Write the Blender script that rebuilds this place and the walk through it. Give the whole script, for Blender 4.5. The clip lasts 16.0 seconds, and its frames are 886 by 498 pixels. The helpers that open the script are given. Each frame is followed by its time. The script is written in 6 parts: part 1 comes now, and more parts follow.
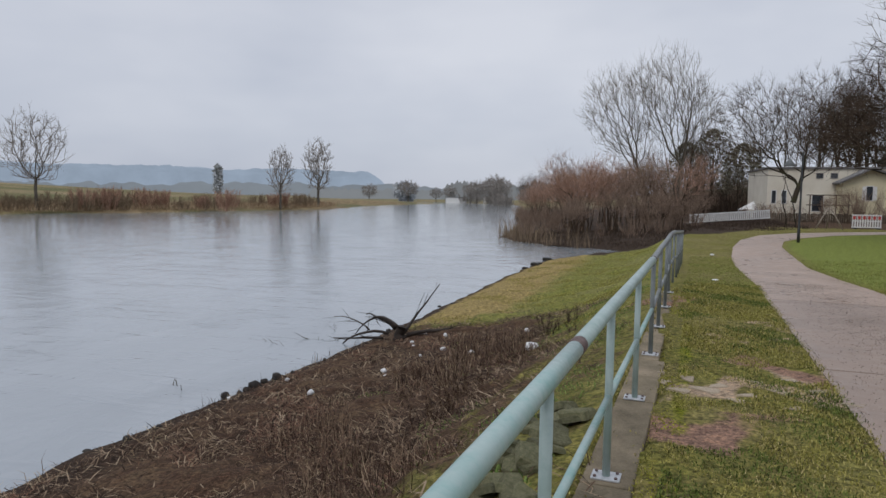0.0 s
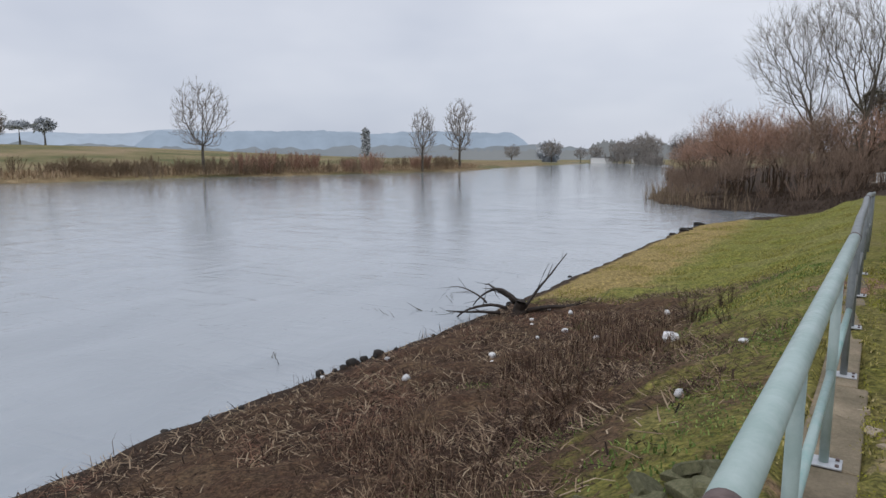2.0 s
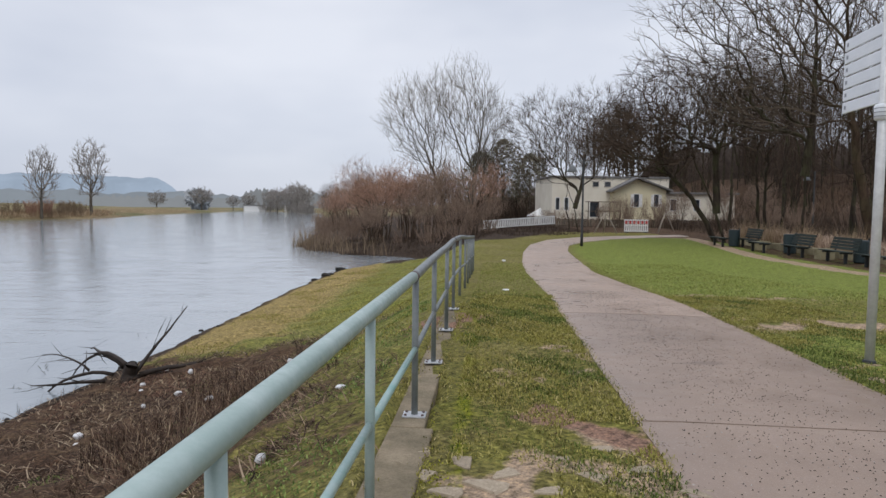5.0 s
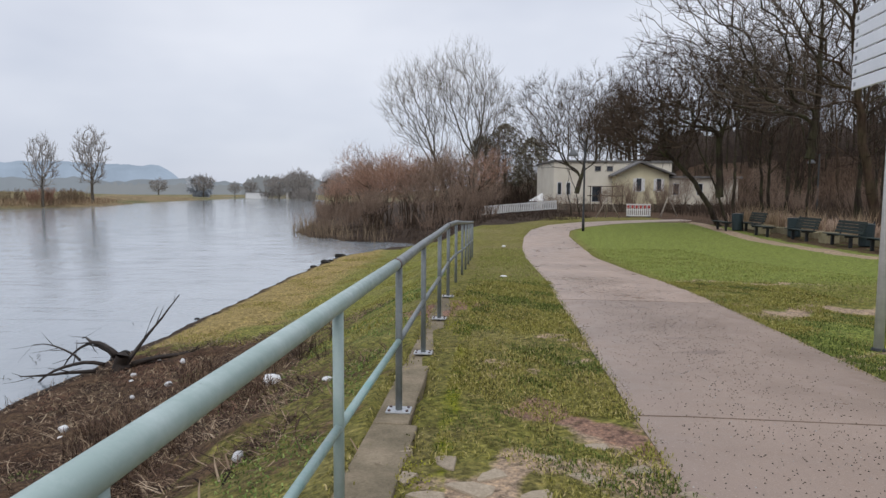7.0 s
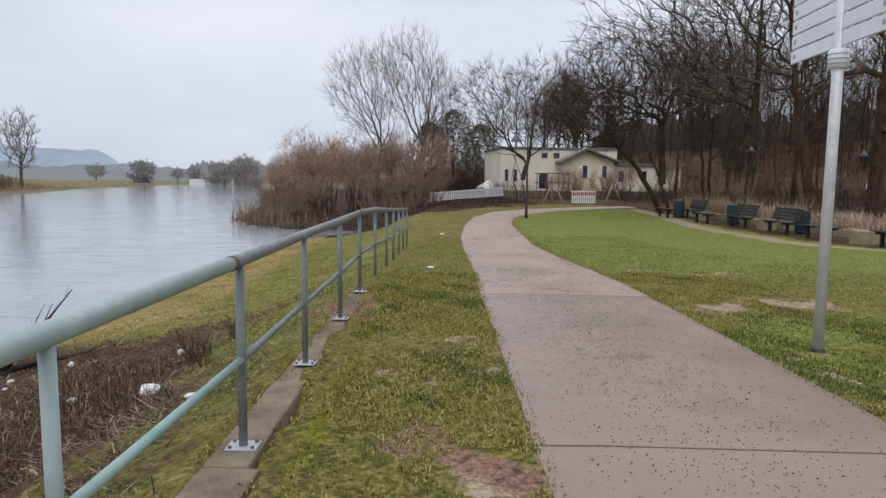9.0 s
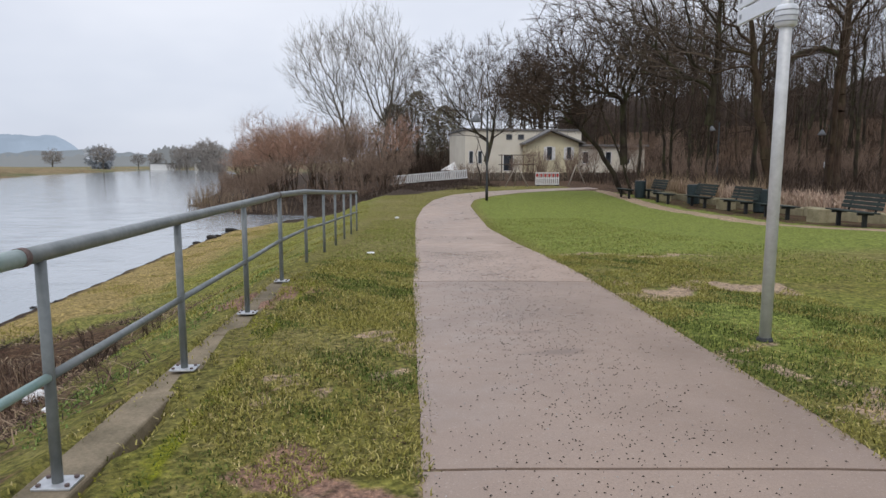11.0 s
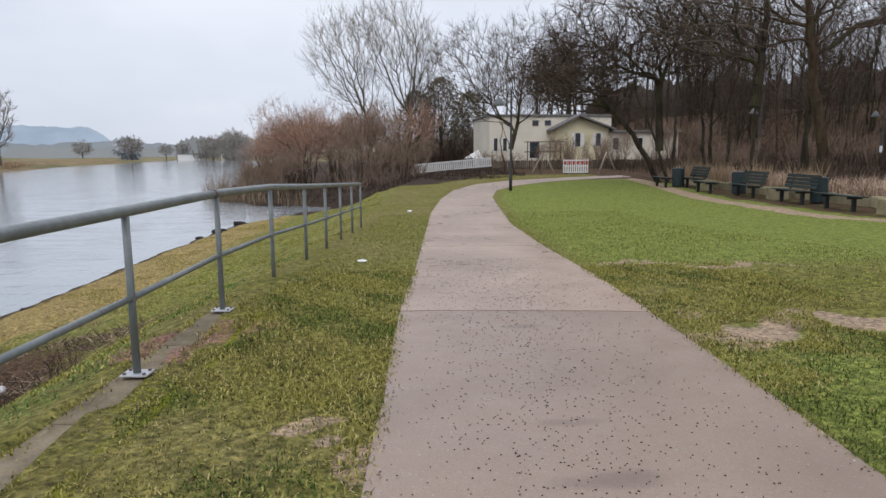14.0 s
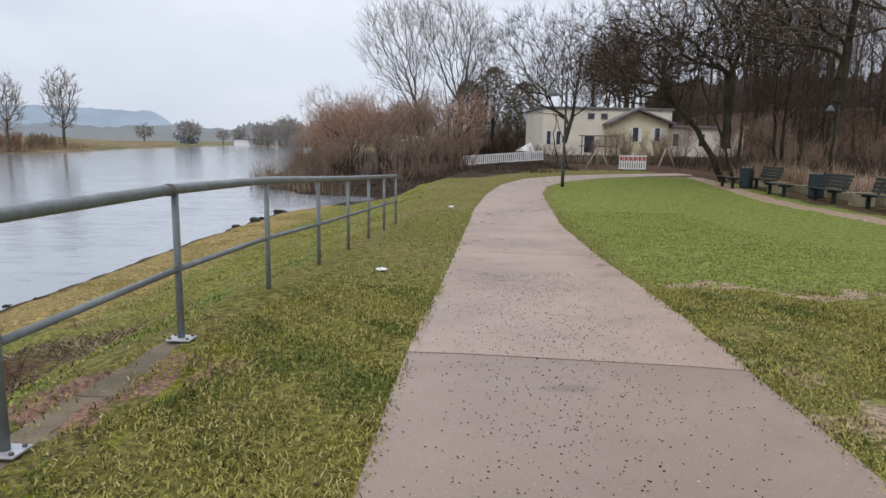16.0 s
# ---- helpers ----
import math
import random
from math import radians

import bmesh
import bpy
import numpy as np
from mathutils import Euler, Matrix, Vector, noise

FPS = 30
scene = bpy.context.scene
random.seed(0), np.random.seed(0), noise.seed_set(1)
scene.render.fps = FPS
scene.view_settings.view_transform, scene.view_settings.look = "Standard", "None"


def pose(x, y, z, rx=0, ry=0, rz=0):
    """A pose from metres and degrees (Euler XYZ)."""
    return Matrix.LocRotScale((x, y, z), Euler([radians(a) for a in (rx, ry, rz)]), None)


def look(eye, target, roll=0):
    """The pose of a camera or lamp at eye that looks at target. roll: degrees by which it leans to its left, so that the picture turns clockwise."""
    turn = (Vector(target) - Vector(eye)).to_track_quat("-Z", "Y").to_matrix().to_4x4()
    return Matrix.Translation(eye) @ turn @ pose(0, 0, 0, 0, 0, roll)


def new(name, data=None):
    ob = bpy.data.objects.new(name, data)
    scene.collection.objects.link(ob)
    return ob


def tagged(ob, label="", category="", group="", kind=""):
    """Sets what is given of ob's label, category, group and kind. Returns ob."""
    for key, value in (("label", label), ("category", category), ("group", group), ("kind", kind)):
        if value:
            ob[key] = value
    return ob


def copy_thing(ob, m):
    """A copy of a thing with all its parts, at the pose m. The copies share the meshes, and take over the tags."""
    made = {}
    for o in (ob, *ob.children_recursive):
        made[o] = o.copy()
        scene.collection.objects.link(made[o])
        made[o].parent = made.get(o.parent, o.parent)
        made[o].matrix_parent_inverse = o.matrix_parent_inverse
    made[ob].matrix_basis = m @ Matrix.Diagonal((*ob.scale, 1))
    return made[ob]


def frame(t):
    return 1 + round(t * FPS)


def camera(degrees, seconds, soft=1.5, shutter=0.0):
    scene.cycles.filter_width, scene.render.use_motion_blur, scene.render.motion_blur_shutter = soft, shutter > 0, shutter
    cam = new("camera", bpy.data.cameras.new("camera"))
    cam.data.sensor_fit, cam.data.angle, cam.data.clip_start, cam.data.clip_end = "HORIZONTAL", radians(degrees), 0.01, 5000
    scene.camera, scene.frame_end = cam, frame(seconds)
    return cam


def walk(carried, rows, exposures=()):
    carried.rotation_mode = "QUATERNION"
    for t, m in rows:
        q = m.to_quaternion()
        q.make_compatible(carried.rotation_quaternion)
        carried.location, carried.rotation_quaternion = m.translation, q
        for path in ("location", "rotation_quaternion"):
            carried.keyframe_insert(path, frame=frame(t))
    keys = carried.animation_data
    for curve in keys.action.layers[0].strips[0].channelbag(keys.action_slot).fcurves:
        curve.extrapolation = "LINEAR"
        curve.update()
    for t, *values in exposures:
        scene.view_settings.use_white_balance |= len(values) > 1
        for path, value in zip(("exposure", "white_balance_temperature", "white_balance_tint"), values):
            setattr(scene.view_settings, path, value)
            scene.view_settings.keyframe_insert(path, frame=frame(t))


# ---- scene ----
# camera and walk ------------------------------------------------------------
cam = camera(68.0, 16.0)
PATH = [
    (0, -0.341, -1.284, 1.687, 15.27, -4.71, -0.72), (0.5, -0.319, -0.745, 1.744, 19.72, -6.01, -0.36), (1, -0.331, -0.220, 1.756, 23.93, -7.34, 0.09),
    (1.5, -0.385, 0.209, 1.676, 26.68, -7.99, 0.13), (2, -0.445, 0.518, 1.616, 27.67, -8.12, 0.10), (2.5, -0.439, 0.772, 1.603, 25.55, -8.06, 0.11),
    (3, -0.359, 0.935, 1.580, 20.02, -7.62, -0.27), (3.5, -0.224, 1.044, 1.569, 12.63, -6.87, -0.64), (4, -0.106, 1.157, 1.569, 4.37, -5.37, -0.83),
    (4.5, -0.004, 1.241, 1.555, -1.55, -3.76, -0.81), (7, 0.186, 1.566, 1.522, -1.41, -5.01, -0.38), (7.5, 0.289, 1.762, 1.527, -1.22, -5.64, -0.40),
    (8, 0.429, 1.973, 1.514, -1.40, -5.56, -0.44), (8.5, 0.590, 2.210, 1.491, -2.56, -5.96, -0.51), (9, 0.736, 2.437, 1.485, -5.62, -6.11, -0.58),
    (9.5, 0.936, 2.679, 1.475, -8.70, -6.54, -0.59), (12, 1.452, 3.553, 1.407, -8.02, -7.71, 0.25), (12.5, 1.557, 4.017, 1.426, -7.68, -7.67, 0.11),
    (13, 1.624, 4.375, 1.399, -7.36, -7.94, 0.47), (13.5, 1.721, 4.746, 1.396, -6.99, -8.34, 0.46), (14, 1.850, 5.139, 1.394, -6.06, -8.54, 0.40),
    (14.5, 1.941, 5.525, 1.377, -4.99, -8.64, 0.33), (15, 2.011, 5.881, 1.381, -4.02, -8.90, -0.01), (15.5, 2.090, 6.209, 1.391, -2.60, -9.12, -0.45),
    (16, 2.158, 6.569, 1.385, -1.55, -9.31, -1.04)]
walk(cam, [(t, pose(x, y, z, 90 + p, r, a)) for t, x, y, z, a, p, r in PATH],
     [(0, -0.22), (1, -0.12), (2, -0.06), (4.5, 0.03), (7, 0.05), (9.5, 0.1), (12, 0.16), (16, 0.18)])

# world, sun, exposure --------------------------------------------------------
SUN_EL, SUN_AZ = 38.0, 200.0
world = bpy.data.worlds.new("overcast_sky")
scene.world = world
world.use_nodes = True
wn, wl = world.node_tree.nodes, world.node_tree.links
wn.clear()
w_out = wn.new("ShaderNodeOutputWorld")
w_bg = wn.new("ShaderNodeBackground")
w_sky = wn.new("ShaderNodeTexSky")
w_sky.sky_type, w_sky.sun_disc = "NISHITA", False
w_sky.sun_elevation, w_sky.sun_rotation = radians(SUN_EL), radians(SUN_AZ)
w_dim = wn.new("ShaderNodeMix")
w_dim.data_type, w_dim.blend_type = "RGBA", "MULTIPLY"
w_dim.inputs[0].default_value = 1.0
w_dim.inputs[7].default_value = (0.1, 0.1, 0.1, 1)
w_co = wn.new("ShaderNodeTexCoord")
w_map = wn.new("ShaderNodeMapping")
w_map.inputs["Scale"].default_value = (1.0, 1.0, 2.6)
w_noise = wn.new("ShaderNodeTexNoise")
w_noise.inputs["Scale"].default_value, w_noise.inputs["Detail"].default_value = 1.7, 4.0
w_noise.inputs["Roughness"].default_value = 0.5
w_ramp = wn.new("ShaderNodeValToRGB")
w_ramp.color_ramp.elements[0].position, w_ramp.color_ramp.elements[1].position = 0.3, 0.72
w_ramp.color_ramp.elements[0].color = (0.51, 0.56, 0.68, 1)
w_ramp.color_ramp.elements[1].color = (0.79, 0.82, 0.905, 1)
w_mix = wn.new("ShaderNodeMix")
w_mix.data_type = "RGBA"
w_mix.inputs[0].default_value = 0.93
wl.new(w_co.outputs["Generated"], w_map.inputs["Vector"])
wl.new(w_map.outputs["Vector"], w_noise.inputs["Vector"])
wl.new(w_noise.outputs["Fac"], w_ramp.inputs["Fac"])
wl.new(w_sky.outputs["Color"], w_dim.inputs[6])
wl.new(w_dim.outputs[2], w_mix.inputs[6])
wl.new(w_ramp.outputs["Color"], w_mix.inputs[7])
w_sep = wn.new("ShaderNodeSeparateXYZ")
w_up = wn.new("ShaderNodeMapRange")
w_up.inputs["From Min"].default_value, w_up.inputs["From Max"].default_value = 0.42, 1.0
w_up.inputs["To Min"].default_value, w_up.inputs["To Max"].default_value = 1.0, 2.0
wl.new(w_co.outputs["Generated"], w_sep.inputs[0])
wl.new(w_sep.outputs["Z"], w_up.inputs["Value"])
wl.new(w_mix.outputs[2], w_bg.inputs["Color"])
wl.new(w_up.outputs["Result"], w_bg.inputs["Strength"])
wl.new(w_bg.outputs["Background"], w_out.inputs["Surface"])

sun = new("sun", bpy.data.lights.new("sun", "SUN"))
sun.data.energy, sun.data.angle, sun.data.color = 0.8, radians(30), (1.0, 0.97, 0.93)
sun.matrix_world = look((0, 0, 50), (50 * math.sin(radians(SUN_AZ)) * -0.8, 50 * math.cos(radians(SUN_AZ)) * -0.8, 0))

# helpers ---------------------------------------------------------------------
rng = np.random.default_rng(7)


def part(name, bm, material, parent=None, label=""):
    """One bmesh as one mesh object, under a thing if given."""
    me = bpy.data.meshes.new(name)
    bm.to_mesh(me)
    bm.free()
    ob = new(name, me)
    if material:
        me.materials.append(material)
    if parent:
        ob.parent = parent
    if label:
        ob["label"] = label
    return ob


def raw(name, verts, faces, material, parent=None, smooth=False):
    """One mesh object from computed vertices and faces."""
    me = bpy.data.meshes.new(name)
    me.from_pydata(verts if isinstance(verts, list) else verts.tolist(), [], faces if isinstance(faces, list) else faces.tolist())
    me.materials.append(material)
    if smooth:
        me.polygons.foreach_set("use_smooth", [True] * len(me.polygons))
    me.update()
    ob = new(name, me)
    if parent:
        ob.parent = parent
    return ob


def box(bm, x0, x1, y0, y1, z0, z1, bevel=0.0, m=None):
    r = bmesh.ops.create_cube(bm, size=1.0)
    vs = r["verts"]
    bmesh.ops.scale(bm, vec=(x1 - x0, y1 - y0, z1 - z0), verts=vs)
    bmesh.ops.translate(bm, vec=((x0 + x1) / 2, (y0 + y1) / 2, (z0 + z1) / 2), verts=vs)
    if bevel:
        es = list({e for v in vs for e in v.link_edges})
        b = bmesh.ops.bevel(bm, geom=es, offset=bevel, segments=2, affect="EDGES", profile=0.5)
        vs = list({v for f in b["faces"] for v in f.verts} | {v for v in vs if v.is_valid})
    if m is not None:
        bmesh.ops.transform(bm, matrix=m, verts=[v for v in vs if v.is_valid])
    return vs


def tube(bm, pts, radius, sides=12, caps=True):
    """A round pipe along points."""
    pts = [Vector(p) for p in pts]
    rings = []
    for i, p in enumerate(pts):
        d = (pts[min(i + 1, len(pts) - 1)] - pts[max(i - 1, 0)]).normalized()
        u = d.cross(Vector((0, 0, 1)) if abs(d.z) < 0.9 else Vector((1, 0, 0))).normalized()
        w = d.cross(u)
        r = radius[i] if isinstance(radius, (list, tuple)) else radius
        rings.append([bm.verts.new(p + (u * math.cos(a) + w * math.sin(a)) * r) for a in [2 * math.pi * k / sides for k in range(sides)]])
    for a, b in zip(rings, rings[1:]):
        for k in range(sides):
            f = bm.faces.new((a[k], a[(k + 1) % sides], b[(k + 1) % sides], b[k]))
            f.smooth = True
    if caps:
        bm.faces.new(rings[0][::-1])
        bm.faces.new(rings[-1])


def empty(name, x, y, z, rz=0.0):
    e = new(name)
    e.empty_display_size = 0.1
    e.matrix_basis = pose(x, y, z, 0, 0, rz)
    return e


# plan ------------------------------------------------------------------------
def lin(pairs):
    a = np.array(pairs, float)
    return lambda v: np.interp(v, a[:, 0], a[:, 1])


rail_x = lin([(-40, -5.3), (4.34, -0.19), (6, 0), (7.63, 0.16), (9.3, 0.34), (10.98, 0.5), (12.72, 0.69), (14.46, 0.89), (20.87, 1.54), (30, 2.5), (36, 3.2), (44, 4.5), (60, 9), (90, 9), (200, 6), (320, 40), (5000, 400)])
top_z = lin([(-400, 0.0), (11, 0.0), (12.7, -0.04), (14.5, -0.13), (16, -0.2), (21, -0.42), (28, -0.4), (36, -0.32), (60, -0.28), (5000, -0.6)])
shore_x = lin([(-400, -14), (-5, -8.2), (3, -7.6), (6, -7.5), (9, -7.05), (14, -6.4), (21, -5.85), (28, -5.4), (36, -4.6), (39.5, -3.2), (41.5, 1.0), (43.5, 1.5), (46, -4.0), (50, -8.0), (56, -10.8), (62, -11.3), (80, -13), (120, -20), (200, -31), (250, -40), (300, -75), (330, -300), (5000, -5000)])
far_x = lin([(-400, -150), (0, -105), (40, -96), (60, -92), (82, -87), (103, -77), (126, -70), (140, -69.5), (160, -72), (240, -79), (275, -84), (305, -140), (5000, -5200)])
path_l = lin([(-30, -1.9), (0, 1.05), (5, 1.54), (8.3, 1.85), (10.8, 2.08), (12.6, 2.3), (15.5, 2.6), (20, 3.05), (24, 3.5), (29, 4.3), (33.5, 5.3), (38, 7.0), (41.5, 9.5), (44.5, 13.5), (47, 18.5), (49.5, 26), (52, 36), (56, 60)])
path_r = lin([(-30, 0.4), (0, 3.3), (6.5, 3.91), (9.1, 4.1), (10.5, 4.2), (13.2, 4.4), (15.7, 4.62), (21, 5.2), (25, 5.7), (30, 6.35), (33.6, 7.2), (36.8, 8.8), (40, 11.2), (43, 14.8), (45.5, 19.2), (48, 26.5), (50.3, 36), (54, 60)])
WATER = -2.0


def height(x, y):
    """Ground height over arrays of x and y."""
    rx, tz, sx, fx = rail_x(y), top_z(y), shore_x(y), far_x(y)
    d = np.clip(rx - 0.2 - x, 0, None)
    s = np.clip(d / np.maximum(rx - 0.2 - sx, 0.5), 0, None)
    prof = np.interp(s, [0, 0.08, 0.3, 0.6, 0.93, 1.0, 1.15, 1.6], [0, 0.10, 0.52, 0.78, 0.94, 1.0, 1.2, 1.5])
    z = tz + (WATER - tz) * prof
    q = fx - x
    zf = np.interp(q, [-14, -3, 0, 0.8, 4, 12], [-4, -2.6, WATER, -1.55, -1.15, -0.8])
    zf = zf + np.interp(q, [8, 30, 60, 100, 400], [0, 1.4, 3.4, 5.6, 6.2]) * np.interp(y, [110, 200, 300], [1, 0.5, 0.05])
    z = np.where(q > -14, np.where(q > -3, zf, np.maximum(z, zf)), np.where(x < sx, np.maximum(z, -3.2), z))
    # mound behind the benches and under the wood
    z = z + np.interp(x, [17.5, 20, 30, 60], [0, 0.1, 0.5, 1.5]) * (y < 60) * (y > 5)
    sl = (x - 5) * 0.916 + (y - 100) * 0.401 - 14
    z = z + np.clip(sl * 0.25, 0, 7) * np.interp(x, [20, 48], [0, 1])
    return z


def ground_z(x, y):
    z = float(height(np.array([float(x)]), np.array([float(y)]))[0])
    return z
# materials -------------------------------------------------------------------
def material(name, rough=0.8, metal=0.0, spec=0.3):
    m = bpy.data.materials.new(name)
    m.use_nodes = True
    b = m.node_tree.nodes["Principled BSDF"]
    b.inputs["Roughness"].default_value, b.inputs["Metallic"].default_value = rough, metal
    b.inputs["Specular IOR Level"].default_value = spec
    return m, m.node_tree.nodes, m.node_tree.links, b


def noise_node(n, l, co, scale, detail=4.0, rough=0.55, distort=0.0):
    t = n.new("ShaderNodeTexNoise")
    t.inputs["Scale"].default_value, t.inputs["Detail"].default_value = scale, detail
    t.inputs["Roughness"].default_value, t.inputs["Distortion"].default_value = rough, distort
    if co is not None:
        l.new(co, t.inputs["Vector"])
    return t.outputs["Fac"]


def ramp(n, l, fac, stops):
    r = n.new("ShaderNodeValToRGB")
    e = r.color_ramp.elements
    while len(e) < len(stops):
        e.new(0.5)
    for k, (p, c) in enumerate(stops):
        e[k].position, e[k].color = p, (*c, 1) if len(c) == 3 else c
    l.new(fac, r.inputs["Fac"])
    return r.outputs["Color"]


def blend(n, l, fac, a, b, mode="MIX"):
    m = n.new("ShaderNodeMix")
    m.data_type, m.blend_type = "RGBA", mode
    for sock, v in ((m.inputs[0], fac), (m.inputs[6], a), (m.inputs[7], b)):
        if isinstance(v, (int, float)):
            sock.default_value = v
        elif isinstance(v, tuple):
            sock.default_value = (*v, 1)
        else:
            l.new(v, sock)
    return m.outputs[2]


def calc(n, l, op, a, b=0.0, clamp=False):
    m = n.new("ShaderNodeMath")
    m.operation, m.use_clamp = op, clamp
    for sock, v in ((m.inputs[0], a), (m.inputs[1], b)):
        if isinstance(v, (int, float)):
            sock.default_value = v
        else:
            l.new(v, sock)
    return m.outputs[0]


def bump(n, l, b, h, strength=0.4, dist=0.02):
    k = n.new("ShaderNodeBump")
    k.inputs["Strength"].default_value, k.inputs["Distance"].default_value = strength, dist
    l.new(h, k.inputs["Height"])
    l.new(k.outputs["Normal"], b.inputs["Normal"])


def mottled(name, dark, light, scale=6.0, rough=0.8, metal=0.0, spec=0.3, relief=0.3, dist=0.01, fine=40.0, vary=0.0):
    """A surface with variation at two scales; vary: how far pieces differ."""
    m, n, l, b = material(name, rough, metal, spec)
    co = n.new("ShaderNodeTexCoord").outputs["Object"]
    a = noise_node(n, l, co, scale)
    f = noise_node(n, l, co, fine, 5.0, 0.65)
    mixf = calc(n, l, "ADD", calc(n, l, "MULTIPLY", a, 0.6), calc(n, l, "MULTIPLY", f, 0.4))
    c = ramp(n, l, mixf, [(0.3, dark), (0.7, light)])
    if vary:
        r = n.new("ShaderNodeObjectInfo").outputs["Random"]
        v = calc(n, l, "ADD", calc(n, l, "MULTIPLY", r, 2 * vary), 1 - vary)
        cc = n.new("ShaderNodeCombineColor")
        for k in range(3):
            l.new(v, cc.inputs[k])
        c = blend(n, l, 1.0, c, cc.outputs[0], "MULTIPLY")
    l.new(c, b.inputs["Base Color"])
    rr = calc(n, l, "ADD", calc(n, l, "MULTIPLY", f, 0.25), rough - 0.12, True)
    l.new(rr, b.inputs["Roughness"])
    if relief:
        bump(n, l, b, f, relief, dist)
    return m


def attribute(n, name):
    a = n.new("ShaderNodeAttribute")
    a.attribute_name = name
    return a.outputs["Fac"]


def ground_material():
    m, n, l, b = material("ground_cover", 0.95, 0.0, 0.1)
    co = n.new("ShaderNodeTexCoord").outputs["Object"]
    big, mid = noise_node(n, l, co, 0.35, 5.0, 0.6), noise_node(n, l, co, 2.2, 6.0, 0.65)
    fine, grit = noise_node(n, l, co, 14.0, 6.0, 0.7), noise_node(n, l, co, 60.0, 4.0, 0.7)
    g1 = ramp(n, l, fine, [(0.3, (0.07, 0.06, 0.02)), (0.5, (0.17, 0.148, 0.047)), (0.72, (0.30, 0.25, 0.10))])
    g2 = ramp(n, l, fine, [(0.3, (0.072, 0.07, 0.017)), (0.55, (0.18, 0.176, 0.04)), (0.75, (0.32, 0.30, 0.088))])
    g3 = ramp(n, l, fine, [(0.3, (0.13, 0.105, 0.05)), (0.6, (0.26, 0.22, 0.10))])
    grass = blend(n, l, ramp(n, l, mid, [(0.38, (0, 0, 0)), (0.62, (1, 1, 1))]), g1, g2)
    grass = blend(n, l, ramp(n, l, big, [(0.45, (0, 0, 0)), (0.72, (0.8, 0.8, 0.8))]), grass, g3)
    lawn = ramp(n, l, fine, [(0.28, (0.085, 0.104, 0.022)), (0.5, (0.185, 0.225, 0.05)), (0.75, (0.31, 0.335, 0.10))])
    c = blend(n, l, calc(n, l, "MULTIPLY", attribute(n, "lawn"), 0.9), grass, lawn)
    litter = ramp(n, l, grit, [(0.25, (0.012, 0.007, 0.005)), (0.5, (0.062, 0.035, 0.023)), (0.8, (0.17, 0.108, 0.072))])
    straw = ramp(n, l, fine, [(0.3, (0.055, 0.035, 0.022)), (0.7, (0.19, 0.13, 0.08))])
    dry = blend(n, l, ramp(n, l, mid, [(0.4, (0, 0, 0)), (0.65, (0.8, 0.8, 0.8))]), litter, straw)

    def edge(a, w=0.55):
        s = calc(n, l, "ADD", a, calc(n, l, "MULTIPLY", calc(n, l, "SUBTRACT", mid, 0.5), w * 2))
        s = calc(n, l, "ADD", s, calc(n, l, "MULTIPLY", calc(n, l, "SUBTRACT", fine, 0.5), w))
        return ramp(n, l, s, [(0.38, (0, 0, 0)), (0.6, (1, 1, 1))])
    c = blend(n, l, edge(attribute(n, "dry")), c, dry)
    tan = ramp(n, l, fine, [(0.3, (0.19, 0.14, 0.055)), (0.7, (0.38, 0.29, 0.125))])
    c = blend(n, l, edge(attribute(n, "tan"), 0.4), c, tan)
    soil = ramp(n, l, grit, [(0.25, (0.24, 0.17, 0.115)), (0.75, (0.50, 0.375, 0.27))])
    c = blend(n, l, edge(attribute(n, "bare"), 0.5), c, soil)
    pink = ramp(n, l, grit, [(0.3, (0.14, 0.08, 0.06)), (0.7, (0.36, 0.225, 0.165))])
    c = blend(n, l, edge(attribute(n, "pink"), 0.45), c, pink)
    moss = ramp(n, l, grit, [(0.3, (0.10, 0.11, 0.01)), (0.7, (0.26, 0.27, 0.025))])
    c = blend(n, l, edge(attribute(n, "moss"), 0.5), c, moss)
    mud = ramp(n, l, grit, [(0.3, (0.02, 0.014, 0.010)), (0.7, (0.085, 0.06, 0.045))])
    c = blend(n, l, edge(attribute(n, "mud"), 0.3), c, mud)
    field = ramp(n, l, noise_node(n, l, co, 0.06, 6.0, 0.6), [(0.35, (0.105, 0.11, 0.05)), (0.5, (0.19, 0.165, 0.085)), (0.65, (0.28, 0.21, 0.13))])
    c = blend(n, l, attribute(n, "far"), c, field)
    shore = ramp(n, l, noise_node(n, l, co, 0.35, 6.0, 0.7), [(0.3, (0.10, 0.07, 0.04)), (0.5, (0.20, 0.145, 0.08)), (0.7, (0.34, 0.26, 0.16))])
    c = blend(n, l, edge(attribute(n, "shore"), 0.5), c, shore)
    tuft = noise_node(n, l, co, 26.0, 3.0, 0.6, 0.4)
    c = blend(n, l, 0.75, c, ramp(n, l, tuft, [(0.32, (0.30, 0.31, 0.28)), (0.5, (1.0, 1.0, 1.0)), (0.66, (1.55, 1.48, 1.3))]), "MULTIPLY")
    patch = noise_node(n, l, co, 7.5, 4.0, 0.7, 0.6)
    c = blend(n, l, 0.6, c, ramp(n, l, patch, [(0.36, (0.42, 0.42, 0.40)), (0.5, (1.0, 1.0, 1.0)), (0.66, (1.4, 1.34, 1.22))]), "MULTIPLY")
    l.new(c, b.inputs["Base Color"])
    h = calc(n, l, "ADD", calc(n, l, "ADD", fine, calc(n, l, "MULTIPLY", grit, 0.6)), tuft)
    bump(n, l, b, h, 0.9, 0.022)
    return m


